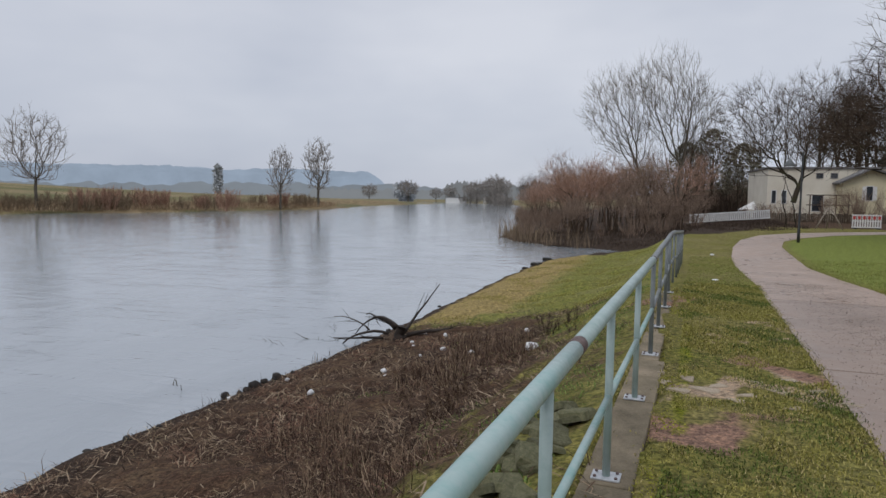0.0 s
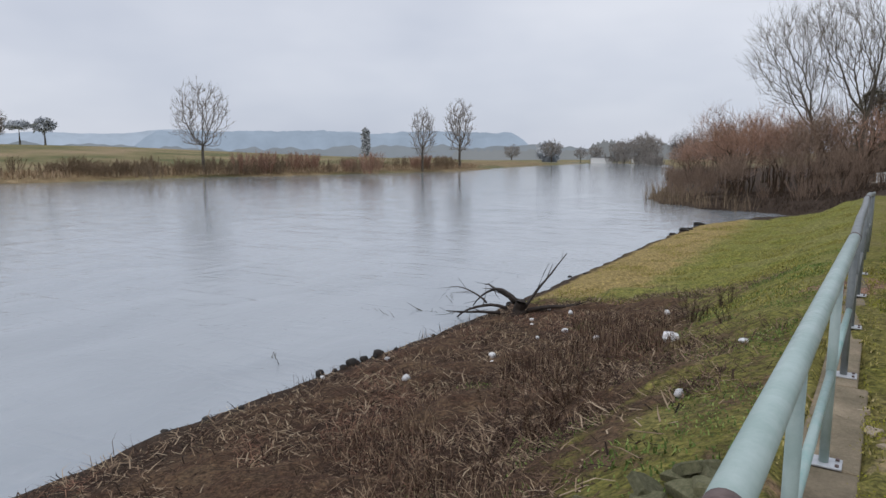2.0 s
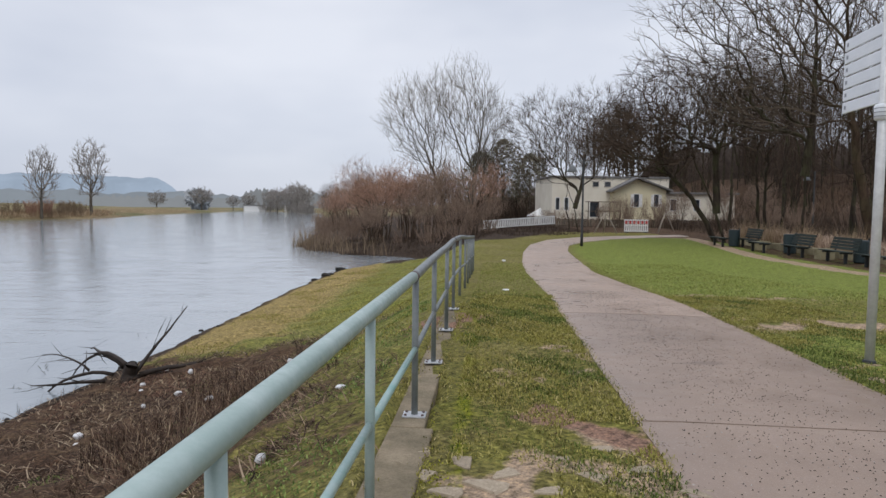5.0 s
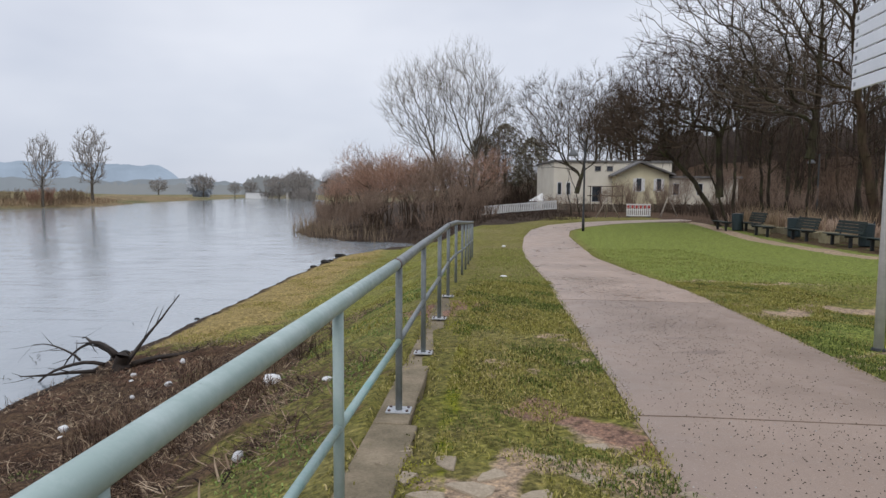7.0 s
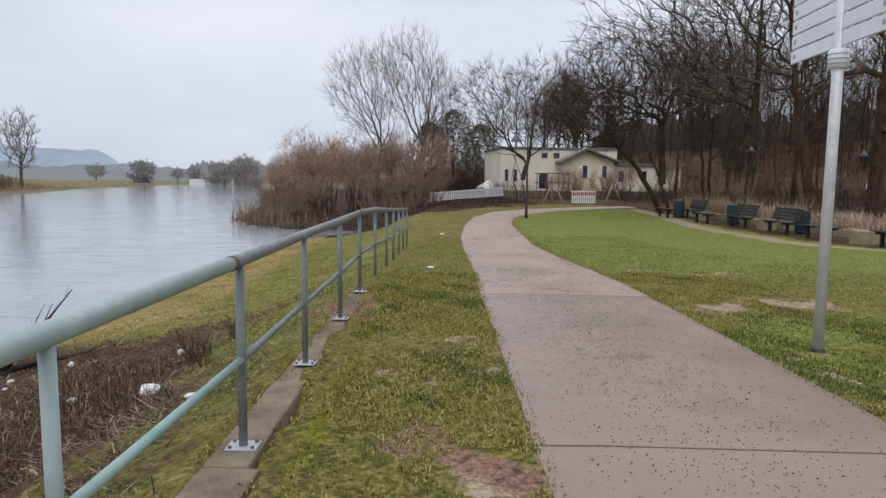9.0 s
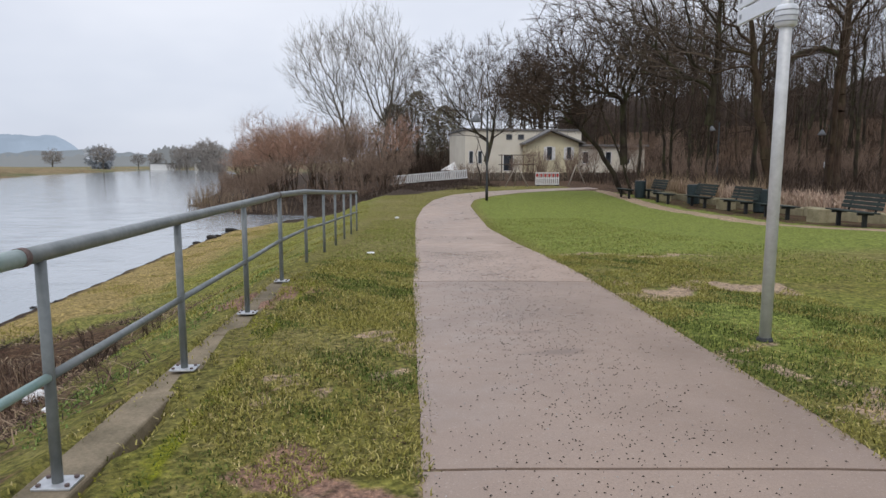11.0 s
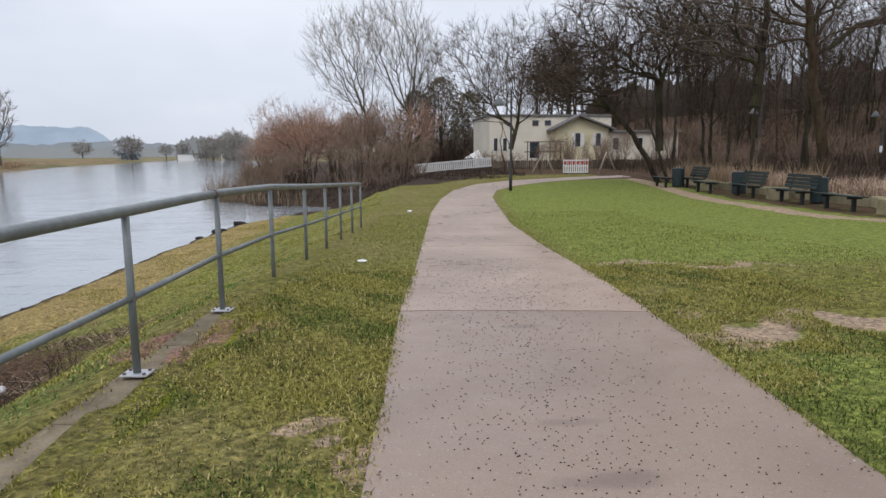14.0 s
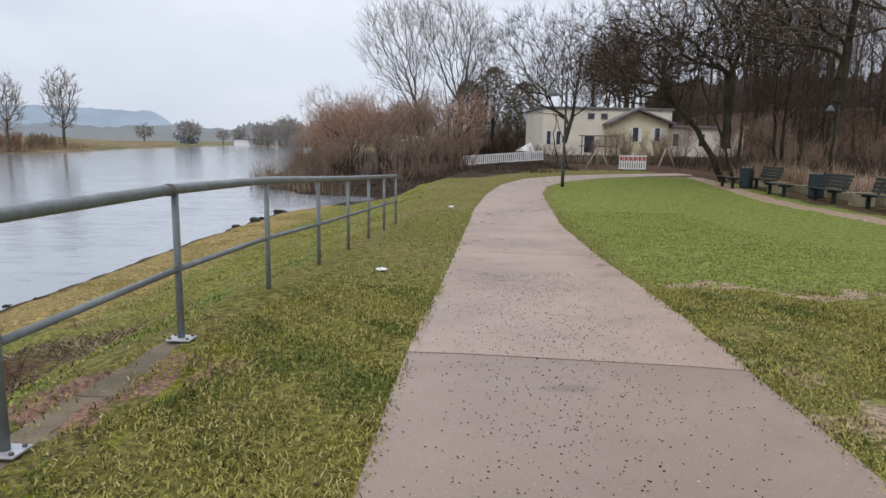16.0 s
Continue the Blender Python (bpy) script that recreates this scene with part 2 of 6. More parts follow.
def water_material():
    m, n, l, b = material("river_water", 0.07, 0.0, 1.0)
    co = n.new("ShaderNodeTexCoord").outputs["Object"]
    mp = n.new("ShaderNodeMapping")
    mp.inputs["Scale"].default_value = (1.0, 0.45, 1.0)
    mp.inputs["Rotation"].default_value = (0, 0, 0.6)
    l.new(co, mp.inputs["Vector"])
    a = noise_node(n, l, mp.outputs["Vector"], 0.5, 3.0, 0.5, 0.6)
    f = noise_node(n, l, mp.outputs["Vector"], 4.0, 4.0, 0.6, 0.8)
    c = ramp(n, l, a, [(0.3, (0.23, 0.254, 0.268)), (0.7, (0.29, 0.315, 0.33))])
    l.new(c, b.inputs["Base Color"])
    b.inputs["IOR"].default_value = 1.75
    mq = n.new("ShaderNodeMapping")
    mq.inputs["Scale"].default_value = (0.5, 2.2, 1.0)
    mq.inputs["Rotation"].default_value = (0, 0, 0.5)
    l.new(co, mq.inputs["Vector"])
    streak = noise_node(n, l, mq.outputs["Vector"], 0.8, 3.0, 0.5, 0.5)
    crest = ramp(n, l, streak, [(0.52, (0, 0, 0)), (0.62, (1, 1, 1)), (0.72, (0, 0, 0))])
    h = calc(n, l, "ADD", calc(n, l, "MULTIPLY", a, 1.2), calc(n, l, "MULTIPLY", f, 0.32))
    h = calc(n, l, "ADD", h, calc(n, l, "MULTIPLY", crest, 0.16))
    bump(n, l, b, h, 0.5, 0.07)
    return m


def path_material(name, k):
    """Cast concrete; k: how pale the pour is."""
    m, n, l, b = material(name, 0.4, 0.0, 0.5)
    co = n.new("ShaderNodeTexCoord").outputs["Object"]
    big, mid = noise_node(n, l, co, 0.55, 4.0, 0.6), noise_node(n, l, co, 3.0, 5.0, 0.6)
    grit = noise_node(n, l, co, 120.0, 3.0, 0.7)
    c = ramp(n, l, big, [(0.35, (0.33 * k, 0.235 * k, 0.175 * k)), (0.65, (0.435 * k, 0.318 * k, 0.242 * k))])
    c = blend(n, l, ramp(n, l, grit, [(0.36, (0.6, 0.6, 0.6)), (0.52, (0, 0, 0))]), c, (0.19, 0.14, 0.11))
    c = blend(n, l, ramp(n, l, noise_node(n, l, co, 75.0, 2.0, 0.6), [(0.62, (0, 0, 0)), (0.72, (0.5, 0.5, 0.5))]), c, (0.50, 0.41, 0.34))
    c = blend(n, l, ramp(n, l, mid, [(0.55, (0, 0, 0)), (0.75, (0.35, 0.35, 0.35))]), c, (0.27, 0.205, 0.175))
    sx = n.new("ShaderNodeSeparateXYZ")
    l.new(co, sx.inputs[0])
    for px, py, rx, ry in ((2.85, 7.65, 0.5, 0.16), (2.8, 8.25, 0.35, 0.10), (3.0, 10.1, 0.3, 0.12), (2.4, 4.2, 0.4, 0.2)):
        dx = calc(n, l, "DIVIDE", calc(n, l, "SUBTRACT", sx.outputs[0], px), rx)
        dy = calc(n, l, "DIVIDE", calc(n, l, "SUBTRACT", sx.outputs[1], py), ry)
        dd = calc(n, l, "ADD", calc(n, l, "ADD", calc(n, l, "MULTIPLY", dx, dx), calc(n, l, "MULTIPLY", dy, dy)), calc(n, l, "MULTIPLY", mid, 1.2))
        c = blend(n, l, ramp(n, l, dd, [(0.4, (0.85, 0.85, 0.85)), (1.35, (0, 0, 0))]), c, (0.13, 0.092, 0.072))
    l.new(c, b.inputs["Base Color"])
    l.new(ramp(n, l, blend(n, l, 0.5, big, mid), [(0.38, (0.24, 0.24, 0.24)), (0.62, (0.55, 0.55, 0.55))]), b.inputs["Roughness"])
    bump(n, l, b, grit, 0.12, 0.003)
    return m


def bark_material(name, dark, light, scale=8.0, mossy=0.0):
    m, n, l, b = material(name, 0.92, 0.0, 0.15)
    co = n.new("ShaderNodeTexCoord").outputs["Object"]
    mp = n.new("ShaderNodeMapping")
    mp.inputs["Scale"].default_value = (1.0, 1.0, 0.22)
    l.new(co, mp.inputs["Vector"])
    f = noise_node(n, l, mp.outputs["Vector"], scale, 6.0, 0.65)
    g = noise_node(n, l, co, 1.1, 4.0, 0.6)
    c = ramp(n, l, f, [(0.3, dark), (0.7, light)])
    if mossy:
        c = blend(n, l, ramp(n, l, g, [(0.45, (0, 0, 0)), (0.7, (mossy, mossy, mossy))]), c, (0.10, 0.11, 0.045))
    l.new(c, b.inputs["Base Color"])
    bump(n, l, b, f, 0.7, 0.03)
    return m


def strand_material(name, stops, rough=0.9):
    """Blades, stems and twigs: each one with its own tone."""
    m, n, l, b = material(name, rough, 0.0, 0.15)
    r = n.new("ShaderNodeNewGeometry").outputs["Random Per Island"]
    l.new(ramp(n, l, r, stops), b.inputs["Base Color"])
    return m


def rail_material(name, base, worn, under):
    m, n, l, b = material(name, 0.38, 0.0, 0.5)
    co = n.new("ShaderNodeTexCoord").outputs["Object"]
    f, g = noise_node(n, l, co, 5.0, 6.0, 0.7), noise_node(n, l, co, 38.0, 4.0, 0.65)
    c = blend(n, l, ramp(n, l, f, [(0.42, (0, 0, 0)), (0.68, (1, 1, 1))]), base, worn)
    c = blend(n, l, ramp(n, l, g, [(0.70, (0, 0, 0)), (0.78, (0.8, 0.8, 0.8))]), c, under)
    l.new(c, b.inputs["Base Color"])
    l.new(ramp(n, l, g, [(0.3, (0.28, 0.28, 0.28)), (0.75, (0.55, 0.55, 0.55))]), b.inputs["Roughness"])
    bump(n, l, b, g, 0.12, 0.003)
    return m


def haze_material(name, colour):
    """A far backdrop: damp-air haze painted into its colour, and it glows."""
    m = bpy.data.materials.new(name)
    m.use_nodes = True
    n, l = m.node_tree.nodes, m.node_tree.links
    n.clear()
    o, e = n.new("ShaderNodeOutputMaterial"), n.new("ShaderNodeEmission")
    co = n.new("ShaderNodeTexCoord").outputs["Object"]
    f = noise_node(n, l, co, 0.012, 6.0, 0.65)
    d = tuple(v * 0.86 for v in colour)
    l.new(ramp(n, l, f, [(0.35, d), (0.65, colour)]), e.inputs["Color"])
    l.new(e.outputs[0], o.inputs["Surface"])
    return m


GROUND, RIVER = ground_material(), water_material()
PAVING, PAVING_BROWN = path_material("pale_pink_paving", 1.02), path_material("brown_damp_paving", 0.73)
CONCRETE = mottled("old_concrete", (0.075, 0.062, 0.035), (0.29, 0.23, 0.155), 3.0, 0.9, relief=0.5, fine=60.0, vary=0.15)
STONE = mottled("mossy_stone", (0.05, 0.055, 0.022), (0.19, 0.175, 0.10), 6.0, 0.9, relief=0.6, dist=0.02, fine=35.0, vary=0.3)
SLAB = mottled("pale_paving_stone", (0.22, 0.175, 0.12), (0.44, 0.36, 0.265), 7.0, 0.9, relief=0.4, fine=50.0, vary=0.2)
MINT = rail_material("mint_paint", (0.28, 0.36, 0.33), (0.38, 0.455, 0.43), (0.19, 0.21, 0.19))
MINT_WORN = rail_material("mint_paint_over_turquoise", (0.33, 0.42, 0.39), (0.21, 0.36, 0.33), (0.50, 0.55, 0.53))
GREYRAIL = rail_material("grey_green_paint", (0.14, 0.155, 0.152), (0.215, 0.23, 0.225), (0.10, 0.096, 0.092))
GALV = mottled("galvanised_steel", (0.38, 0.39, 0.40), (0.62, 0.63, 0.64), 12.0, 0.42, 0.55, 0.5, 0.1, 0.003)
RUST = mottled("rusty_steel", (0.07, 0.045, 0.04), (0.22, 0.165, 0.15), 30.0, 0.8, 0.1, 0.3, 0.4, 0.004)
BARK = bark_material("dark_bark", (0.016, 0.012, 0.009), (0.075, 0.058, 0.043), 7.0, 0.5)
BARK_BROWN = bark_material("brown_bark", (0.022, 0.014, 0.01), (0.10, 0.067, 0.045), 7.0, 0.2)
BARK_GREY = bark_material("grey_bark", (0.05, 0.042, 0.034), (0.17, 0.145, 0.115), 6.0, 0.2)
TWIG = strand_material("bare_twigs", [(0.0, (0.035, 0.027, 0.02)), (1.0, (0.15, 0.115, 0.085))])
TWIG_PALE = strand_material("pale_bare_twigs", [(0.0, (0.09, 0.075, 0.058)), (1.0, (0.22, 0.19, 0.145))])
# far twigs: haze of the distance mixed into the colour
TWIG_HAZED = strand_material("haze_paled_twigs", [(0.0, (0.19, 0.17, 0.15)), (1.0, (0.34, 0.31, 0.28))])
TWIG_RED = strand_material("reddish_willow_twigs", [(0.0, (0.20, 0.125, 0.09)), (0.5, (0.36, 0.215, 0.15)), (1.0, (0.50, 0.32, 0.225))])
TWIG_BROWN = strand_material("brown_scrub_twigs", [(0.0, (0.12, 0.083, 0.062)), (1.0, (0.34, 0.245, 0.18))])
REED = strand_material("dry_reeds", [(0.0, (0.22, 0.15, 0.09)), (0.5, (0.34, 0.24, 0.15)), (1.0, (0.46, 0.36, 0.23))])
HEDGE = strand_material("russet_dry_hedge", [(0.0, (0.30, 0.205, 0.15)), (0.6, (0.50, 0.36, 0.265)), (1.0, (0.66, 0.52, 0.38))])
DEAD = strand_material("dead_bramble", [(0.0, (0.018, 0.011, 0.008)), (0.5, (0.07, 0.041, 0.027)), (0.8, (0.17, 0.108, 0.07)), (1.0, (0.38, 0.28, 0.18))])
BLADE = strand_material("grass_blades", [(0.0, (0.055, 0.053, 0.015)), (0.45, (0.225, 0.20, 0.05)), (0.85, (0.39, 0.335, 0.10)), (1.0, (0.52, 0.42, 0.21))])
RUSSET = strand_material("russet_dead_weeds", [(0.0, (0.06, 0.03, 0.02)), (0.6, (0.17, 0.085, 0.055)), (1.0, (0.30, 0.17, 0.11))])
DARK_BLADE = strand_material("dark_grass_blades", [(0.0, (0.03, 0.042, 0.011)), (0.6, (0.10, 0.135, 0.027)), (1.0, (0.21, 0.235, 0.06))])
GOLD_BLADE = strand_material("yellowed_grass_blades", [(0.0, (0.11, 0.105, 0.024)), (0.6, (0.28, 0.255, 0.055)), (1.0, (0.43, 0.37, 0.13))])
DEBRIS = strand_material("bank_debris", [(0.0, (0.010, 0.007, 0.005)), (0.6, (0.05, 0.03, 0.02)), (0.66, (0.19, 0.125, 0.08)), (1.0, (0.40, 0.31, 0.21))])
LAWN_BLADE = strand_material("green_lawn_blades", [(0.0, (0.09, 0.105, 0.025)), (0.5, (0.21, 0.235, 0.055)), (0.9, (0.32, 0.325, 0.09)), (1.0, (0.44, 0.38, 0.18))])
WEED = strand_material("green_weed_leaves", [(0.0, (0.055, 0.085, 0.022)), (0.6, (0.14, 0.20, 0.05)), (1.0, (0.27, 0.33, 0.10))])
MOSS = strand_material("yellow_moss", [(0.0, (0.17, 0.17, 0.018)), (1.0, (0.40, 0.385, 0.05))])
STRAW = strand_material("straw_stems", [(0.0, (0.20, 0.14, 0.08)), (0.6, (0.34, 0.26, 0.155)), (1.0, (0.50, 0.41, 0.27))])
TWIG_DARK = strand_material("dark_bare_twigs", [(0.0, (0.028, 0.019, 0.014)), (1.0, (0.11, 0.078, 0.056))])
REED_DARK = strand_material("brown_withered_scrub", [(0.0, (0.12, 0.085, 0.055)), (1.0, (0.32, 0.24, 0.155))])
IVY = strand_material("dark_evergreen_leaves", [(0.0, (0.02, 0.026, 0.012)), (1.0, (0.07, 0.075, 0.035))])
# ground, river, path ---------------------------------------------------------
def grid_axis(near0, near1, step, far0, far1):
    a = list(np.arange(near0, near1, step))
    d, v = step, near1
    while v < far1:
        a.append(v)
        d *= 1.16
        v += d
    a.append(far1)
    d, v = step, near0 - step
    while v > far0:
        a.insert(0, v)
        d *= 1.16
        v -= d
    a.insert(0, far0)
    return np.array(a)


def bell(x, y, cx, cy, rx, ry, rot=0.0):
    c, s = math.cos(radians(rot)), math.sin(radians(rot))
    u, v = (x - cx) * c + (y - cy) * s, -(x - cx) * s + (y - cy) * c
    return np.clip(1.25 - np.sqrt((u / rx) ** 2 + (v / ry) ** 2) * 0.75, 0, 1)


def make_ground():
    xs, ys = grid_axis(-8.6, 7.0, 0.12, -4000, 4000), grid_axis(-3.0, 24.0, 0.13, -900, 4500)
    xs = np.concatenate([xs[xs < 6.9], np.arange(7.0, 18.6, 0.3), xs[xs > 18.8]])
    ys = np.concatenate([ys[ys < 23.95], np.arange(24.0, 42.0, 0.24), ys[ys > 42.2]])
    X, Y = np.meshgrid(xs, ys)
    x, y = X.ravel(), Y.ravel()
    z = height(x, y)
    near = (np.abs(x) < 30) & (y > -6) & (y < 60)
    lumps = np.array([noise.fractal(Vector((a * 0.9, b * 0.9, 0)), 1.0, 2.0, 4) if k else 0.0 for a, b, k in zip(x, y, near)])
    rx, sx = rail_x(y), shore_x(y)
    bank = np.clip((rx - 0.4 - x) / 1.0, 0, 1) * np.clip((x - sx) / 1.5, 0.12, 1) * (x > sx - 0.5)
    z = z + lumps * (0.022 + 0.13 * bank) * near
    pl, pr = path_l(y), path_r(y)
    on_path = (x > pl + 0.16) & (x < pr - 0.16) & (y < 60)
    by_path = (x > pl - 0.15) & (x < pr + 0.15) & (y < 60)
    z = np.where(by_path, height(x, y) - 0.004, z)
    z = np.where(on_path, top_z(y) - 0.10, z)
    kerb = (x > rx - 0.15) & (x < rx + np.where(y < 7, 0.13, 0.0)) & (y < 11)
    z = np.where(kerb, z - 0.10, z)
    nx, ny = len(xs), len(ys)
    i = np.arange(nx * ny).reshape(ny, nx)
    faces = np.stack([i[:-1, :-1], i[:-1, 1:], i[1:, 1:], i[1:, :-1]], -1).reshape(-1, 4)
    ob = raw("ground", np.stack([x, y, z], 1), faces, GROUND, smooth=True)
    s = np.clip((rx - x) / np.maximum(rx - sx, 0.5), 0, 1.3)
    wx, wy = x + 0.25 * np.sin(y * 5.1 + x * 2.0) + 0.12 * np.sin(y * 13.0), y + 0.22 * np.sin(x * 4.3 + 1) + 0.10 * np.sin(x * 11.0 + y * 3)
    dry = np.interp(s - np.interp(y, [7, 11], [0, 0.13]), [0.0, 0.16, 0.30, 0.45], [0.34, 0.46, 0.74, 1.0]) * np.interp(y, [0, 11.5, 14.5, 16.5], [1, 1, 0.7, 0])
    tanm = np.interp(s, [0.38, 0.66, 0.85], [0, 0.55, 1.0]) * np.interp(y, [14.5, 17, 33, 38], [0, 1, 0.9, 0.6]) * (x > far_x(y) + 20)
    mud = np.maximum(np.interp(s, [0.90, 0.98], [0, 1]), np.interp(s, [0.68, 0.92], [0, 0.62]) * np.interp(y, [6, 8.5], [1, 0])) * np.interp(y, [14, 20], [1, 0.6]) * (x > sx - 4) + (z < WATER - 0.05)
    mud = np.maximum(mud, np.interp(y, [36.5, 39, 230, 250], [0, 1, 1, 0]) * np.clip((np.interp(y, [38, 44, 60, 80], [5.5, 8.5, 14, 14]) - x) / 2.0, 0, 1) * (x > sx - 3))
    litter = np.clip((x - 16.2) / 0.8, 0, 1) * (y > 2) * (y < 300) + (y > 49.5) * (x > 9) * (y < 300)
    dry = np.maximum(dry * (x < rx), np.clip(litter, 0, 1) * 0.95)
    dry = np.maximum(dry, np.clip((x - np.interp(y, [10, 17.5, 22, 28, 34, 41], [16.6, 15.4, 14.3, 14.4, 15.6, 17.2])) / 0.4, 0, 1) * 0.62 * (y > 8) * (y < 42))
    bare = np.zeros_like(x)
    for cx, cy, a, b, r in ((0.45, 4.85, 0.5, 0.25, 0), (1.35, 5.55, 0.4, 0.25, 20), (1.05, 4.9, 0.35, 0.2, 0), (1.5, 5.0, 0.2, 0.35, 0), (4.95, 13.25, 0.7, 0.12, -8), (6.2, 12.8, 1.0, 0.14, -8), (4.8, 9.75, 0.42, 0.25, 0), (5.85, 9.95, 0.55, 0.3, 0), (4.3, 7.0, 0.12, 0.9, 5), (1.75, 8.3, 0.10, 0.9, -6), (0.62, 6.9, 0.10, 0.3, 0), (4.35, 10.6, 0.12, 0.5, 0), (1.15, 7.2, 0.12, 0.2, 0)):
        bare = np.maximum(bare, bell(wx, wy, cx, cy, a, b, r))
    bare = np.maximum(bare, np.clip(1.3 - np.abs(x - np.interp(y, [10, 17.5, 22, 28, 34, 41], [16.0, 14.8, 13.7, 13.8, 15.0, 16.6])) / 0.48, 0, 1) * (y > 8) * (y < 42) * 1.2)
    bare = np.maximum(bare, np.clip(1.1 - np.minimum(np.abs(x - pl), np.abs(x - pr)) / 0.12, 0, 1) * 0.45 * (y < 50))
    pink = np.maximum(bell(wx, wy, 0.25, 3.75, 0.55, 0.35), bell(wx, wy, 0.42, 10.1, 0.42, 0.55))
    pink = np.maximum(pink, bell(wx, wy, 1.25, 5.75, 0.35, 0.3))
    moss = np.clip(1.15 - np.abs(x - rx - 0.36) / 0.13, 0, 1) * 0.62 * (y < 11) * (y > 3.6)
    lawn = np.clip((x - pr) / 0.5, 0, 1) * np.interp(y, [12.3, 13.6], [0.12, 1]) + np.clip((rx - x) / 0.5, 0, 1) * np.interp(y, [6, 14], [0.15, 0.32])
    lawn = np.maximum(lawn, bell(x, y, 4.9, 8.3, 1.6, 1.4) * (x > pr))
    far = np.clip((far_x(y) + 4 - x) / 4, 0, 1) + np.clip((y - 160) / 60, 0, 1)
    shore = np.interp(far_x(y) - x, [-1, 0.5, 7, 16, 40], [0, 0.95, 0.85, 0.35, 0.15]) * (x < far_x(y) + 1) * (y < 230)
    for name, v in (("dry", dry), ("tan", tanm), ("mud", mud), ("bare", bare), ("pink", pink), ("moss", moss), ("lawn", lawn), ("far", far), ("shore", shore)):
        a = ob.data.attributes.new(name, "FLOAT", "POINT")
        a.data.foreach_set("value", np.clip(v, 0, 1).astype(np.float32))
    return tagged(ob, "mossy riverside lawn with a brown weedy bank and bare patches", "ground", kind="structure")


make_ground()
water = raw("water", np.array([(-4000, -900, WATER), (30, -900, WATER), (30, 4500, WATER), (-4000, 4500, WATER)], float), [[0, 1, 2, 3]], RIVER)
tagged(water, "calm pale grey river reflecting the overcast sky", "water", kind="structure")


def slab_mesh(bm, y0, y1, gap=0.012):
    """One cast length of the path between two joints, following its curve."""
    n = max(3, int((y1 - y0) / 0.35))
    ys = np.linspace(y0 + gap, y1 - gap, n)
    slant = -0.16
    top, low = [], []
    for yy in ys:
        l_, r_ = float(path_l(yy)), float(path_r(yy))
        row = []
        for k in range(7):
            u = k / 6
            jit = 0.025 * noise.noise(Vector((yy * 3.1, k * 7.7, 2))) if k in (0, 6) else 0
            px = l_ + (r_ - l_) * u + jit
            py = yy + slant * (u - 0.5) * 2
            edge = -0.008 if k in (0, 6) else 0.0
            row.append((px, py, float(top_z(py)) + 0.012 + edge))
        top.append([bm.verts.new(p) for p in row])
        low.append([bm.verts.new((p[0], p[1], p[2] - 0.12)) for p in row])
    for a, b, c, d in zip(top, top[1:], low, low[1:]):
        for k in range(6):
            bm.faces.new((a[k], a[k + 1], b[k + 1], b[k]))
        bm.faces.new((a[0], b[0], d[0], c[0]))
        bm.faces.new((b[6], a[6], c[6], d[6]))
    for t_, l2 in ((top[0], low[0]), (top[-1], low[-1])):
        for k in range(6):
            bm.faces.new((t_[k + 1], t_[k], l2[k], l2[k + 1]) if t_ is top[0] else (t_[k], t_[k + 1], l2[k + 1], l2[k]))


path = tagged(empty("path", 3, 5, 0), "pinkish brown concrete footpath, damp, with transverse joints", "footpath", kind="structure")
joints = [-20, -14.3, -9.2, -4.3, 0.75, 5.75, 10.6, 15.8, 20.9, 26, 31, 36, 40, 44, 48, 52, 55]
for a, b in zip(joints, joints[1:]):
    bm = bmesh.new()
    slab_mesh(bm, a, b)
    ob = part("slab", bm, PAVING_BROWN if b < 11 else PAVING)
    ob.parent = path
    ob.matrix_parent_inverse = path.matrix_basis.inverted()
bm = bmesh.new()
for a in joints[1:-1]:
    vs = [bm.verts.new((float(path_l(a)) + (float(path_r(a)) - float(path_l(a))) * u, a - 0.16 * (u - 0.5) * 2 + s * 0.02, float(top_z(a)) - 0.012)) for u, s in ((0.01, -1), (0.99, -1), (0.99, 1), (0.01, 1))]
    bm.faces.new(vs)
tar = mottled("joint_filler", (0.008, 0.007, 0.006), (0.022, 0.019, 0.017), 20.0, 0.8)
ob = part("joint_filler", bm, tar)
ob.parent, ob.matrix_parent_inverse = path, path.matrix_basis.inverted()

# railing ---------------------------------------------------------------------
POSTS = [-5.6, -3.95, -2.3, -0.65, 1.0, 2.67, 4.34, 6.0, 7.63, 9.31, 10.98, 12.72, 14.46, 16.1, 17.7, 19.3, 20.87]
RAIL_TOP, RAIL_MID, KERB_TOP = 1.04, 0.50, 0.008


def on_rail(y, z):
    return (float(rail_x(y)), y, float(top_z(y)) + z)


railing = tagged(empty("railing", *on_rail(6, 0)), "tubular steel handrail fence in worn mint and grey paint", "railing")
inv = railing.matrix_basis.inverted()


def rail_part(name, bm, mat, parent=railing, label=""):
    ob = part(name, bm, mat, parent, label)
    ob.matrix_parent_inverse = inv
    return ob


def pipe_run(y0, y1, z, r):
    ys = sorted({y0, y1, *[p for p in POSTS if y0 < p < y1]})
    bm = bmesh.new()
    tube(bm, [on_rail(y, z) for y in ys], r, 16)
    return bm


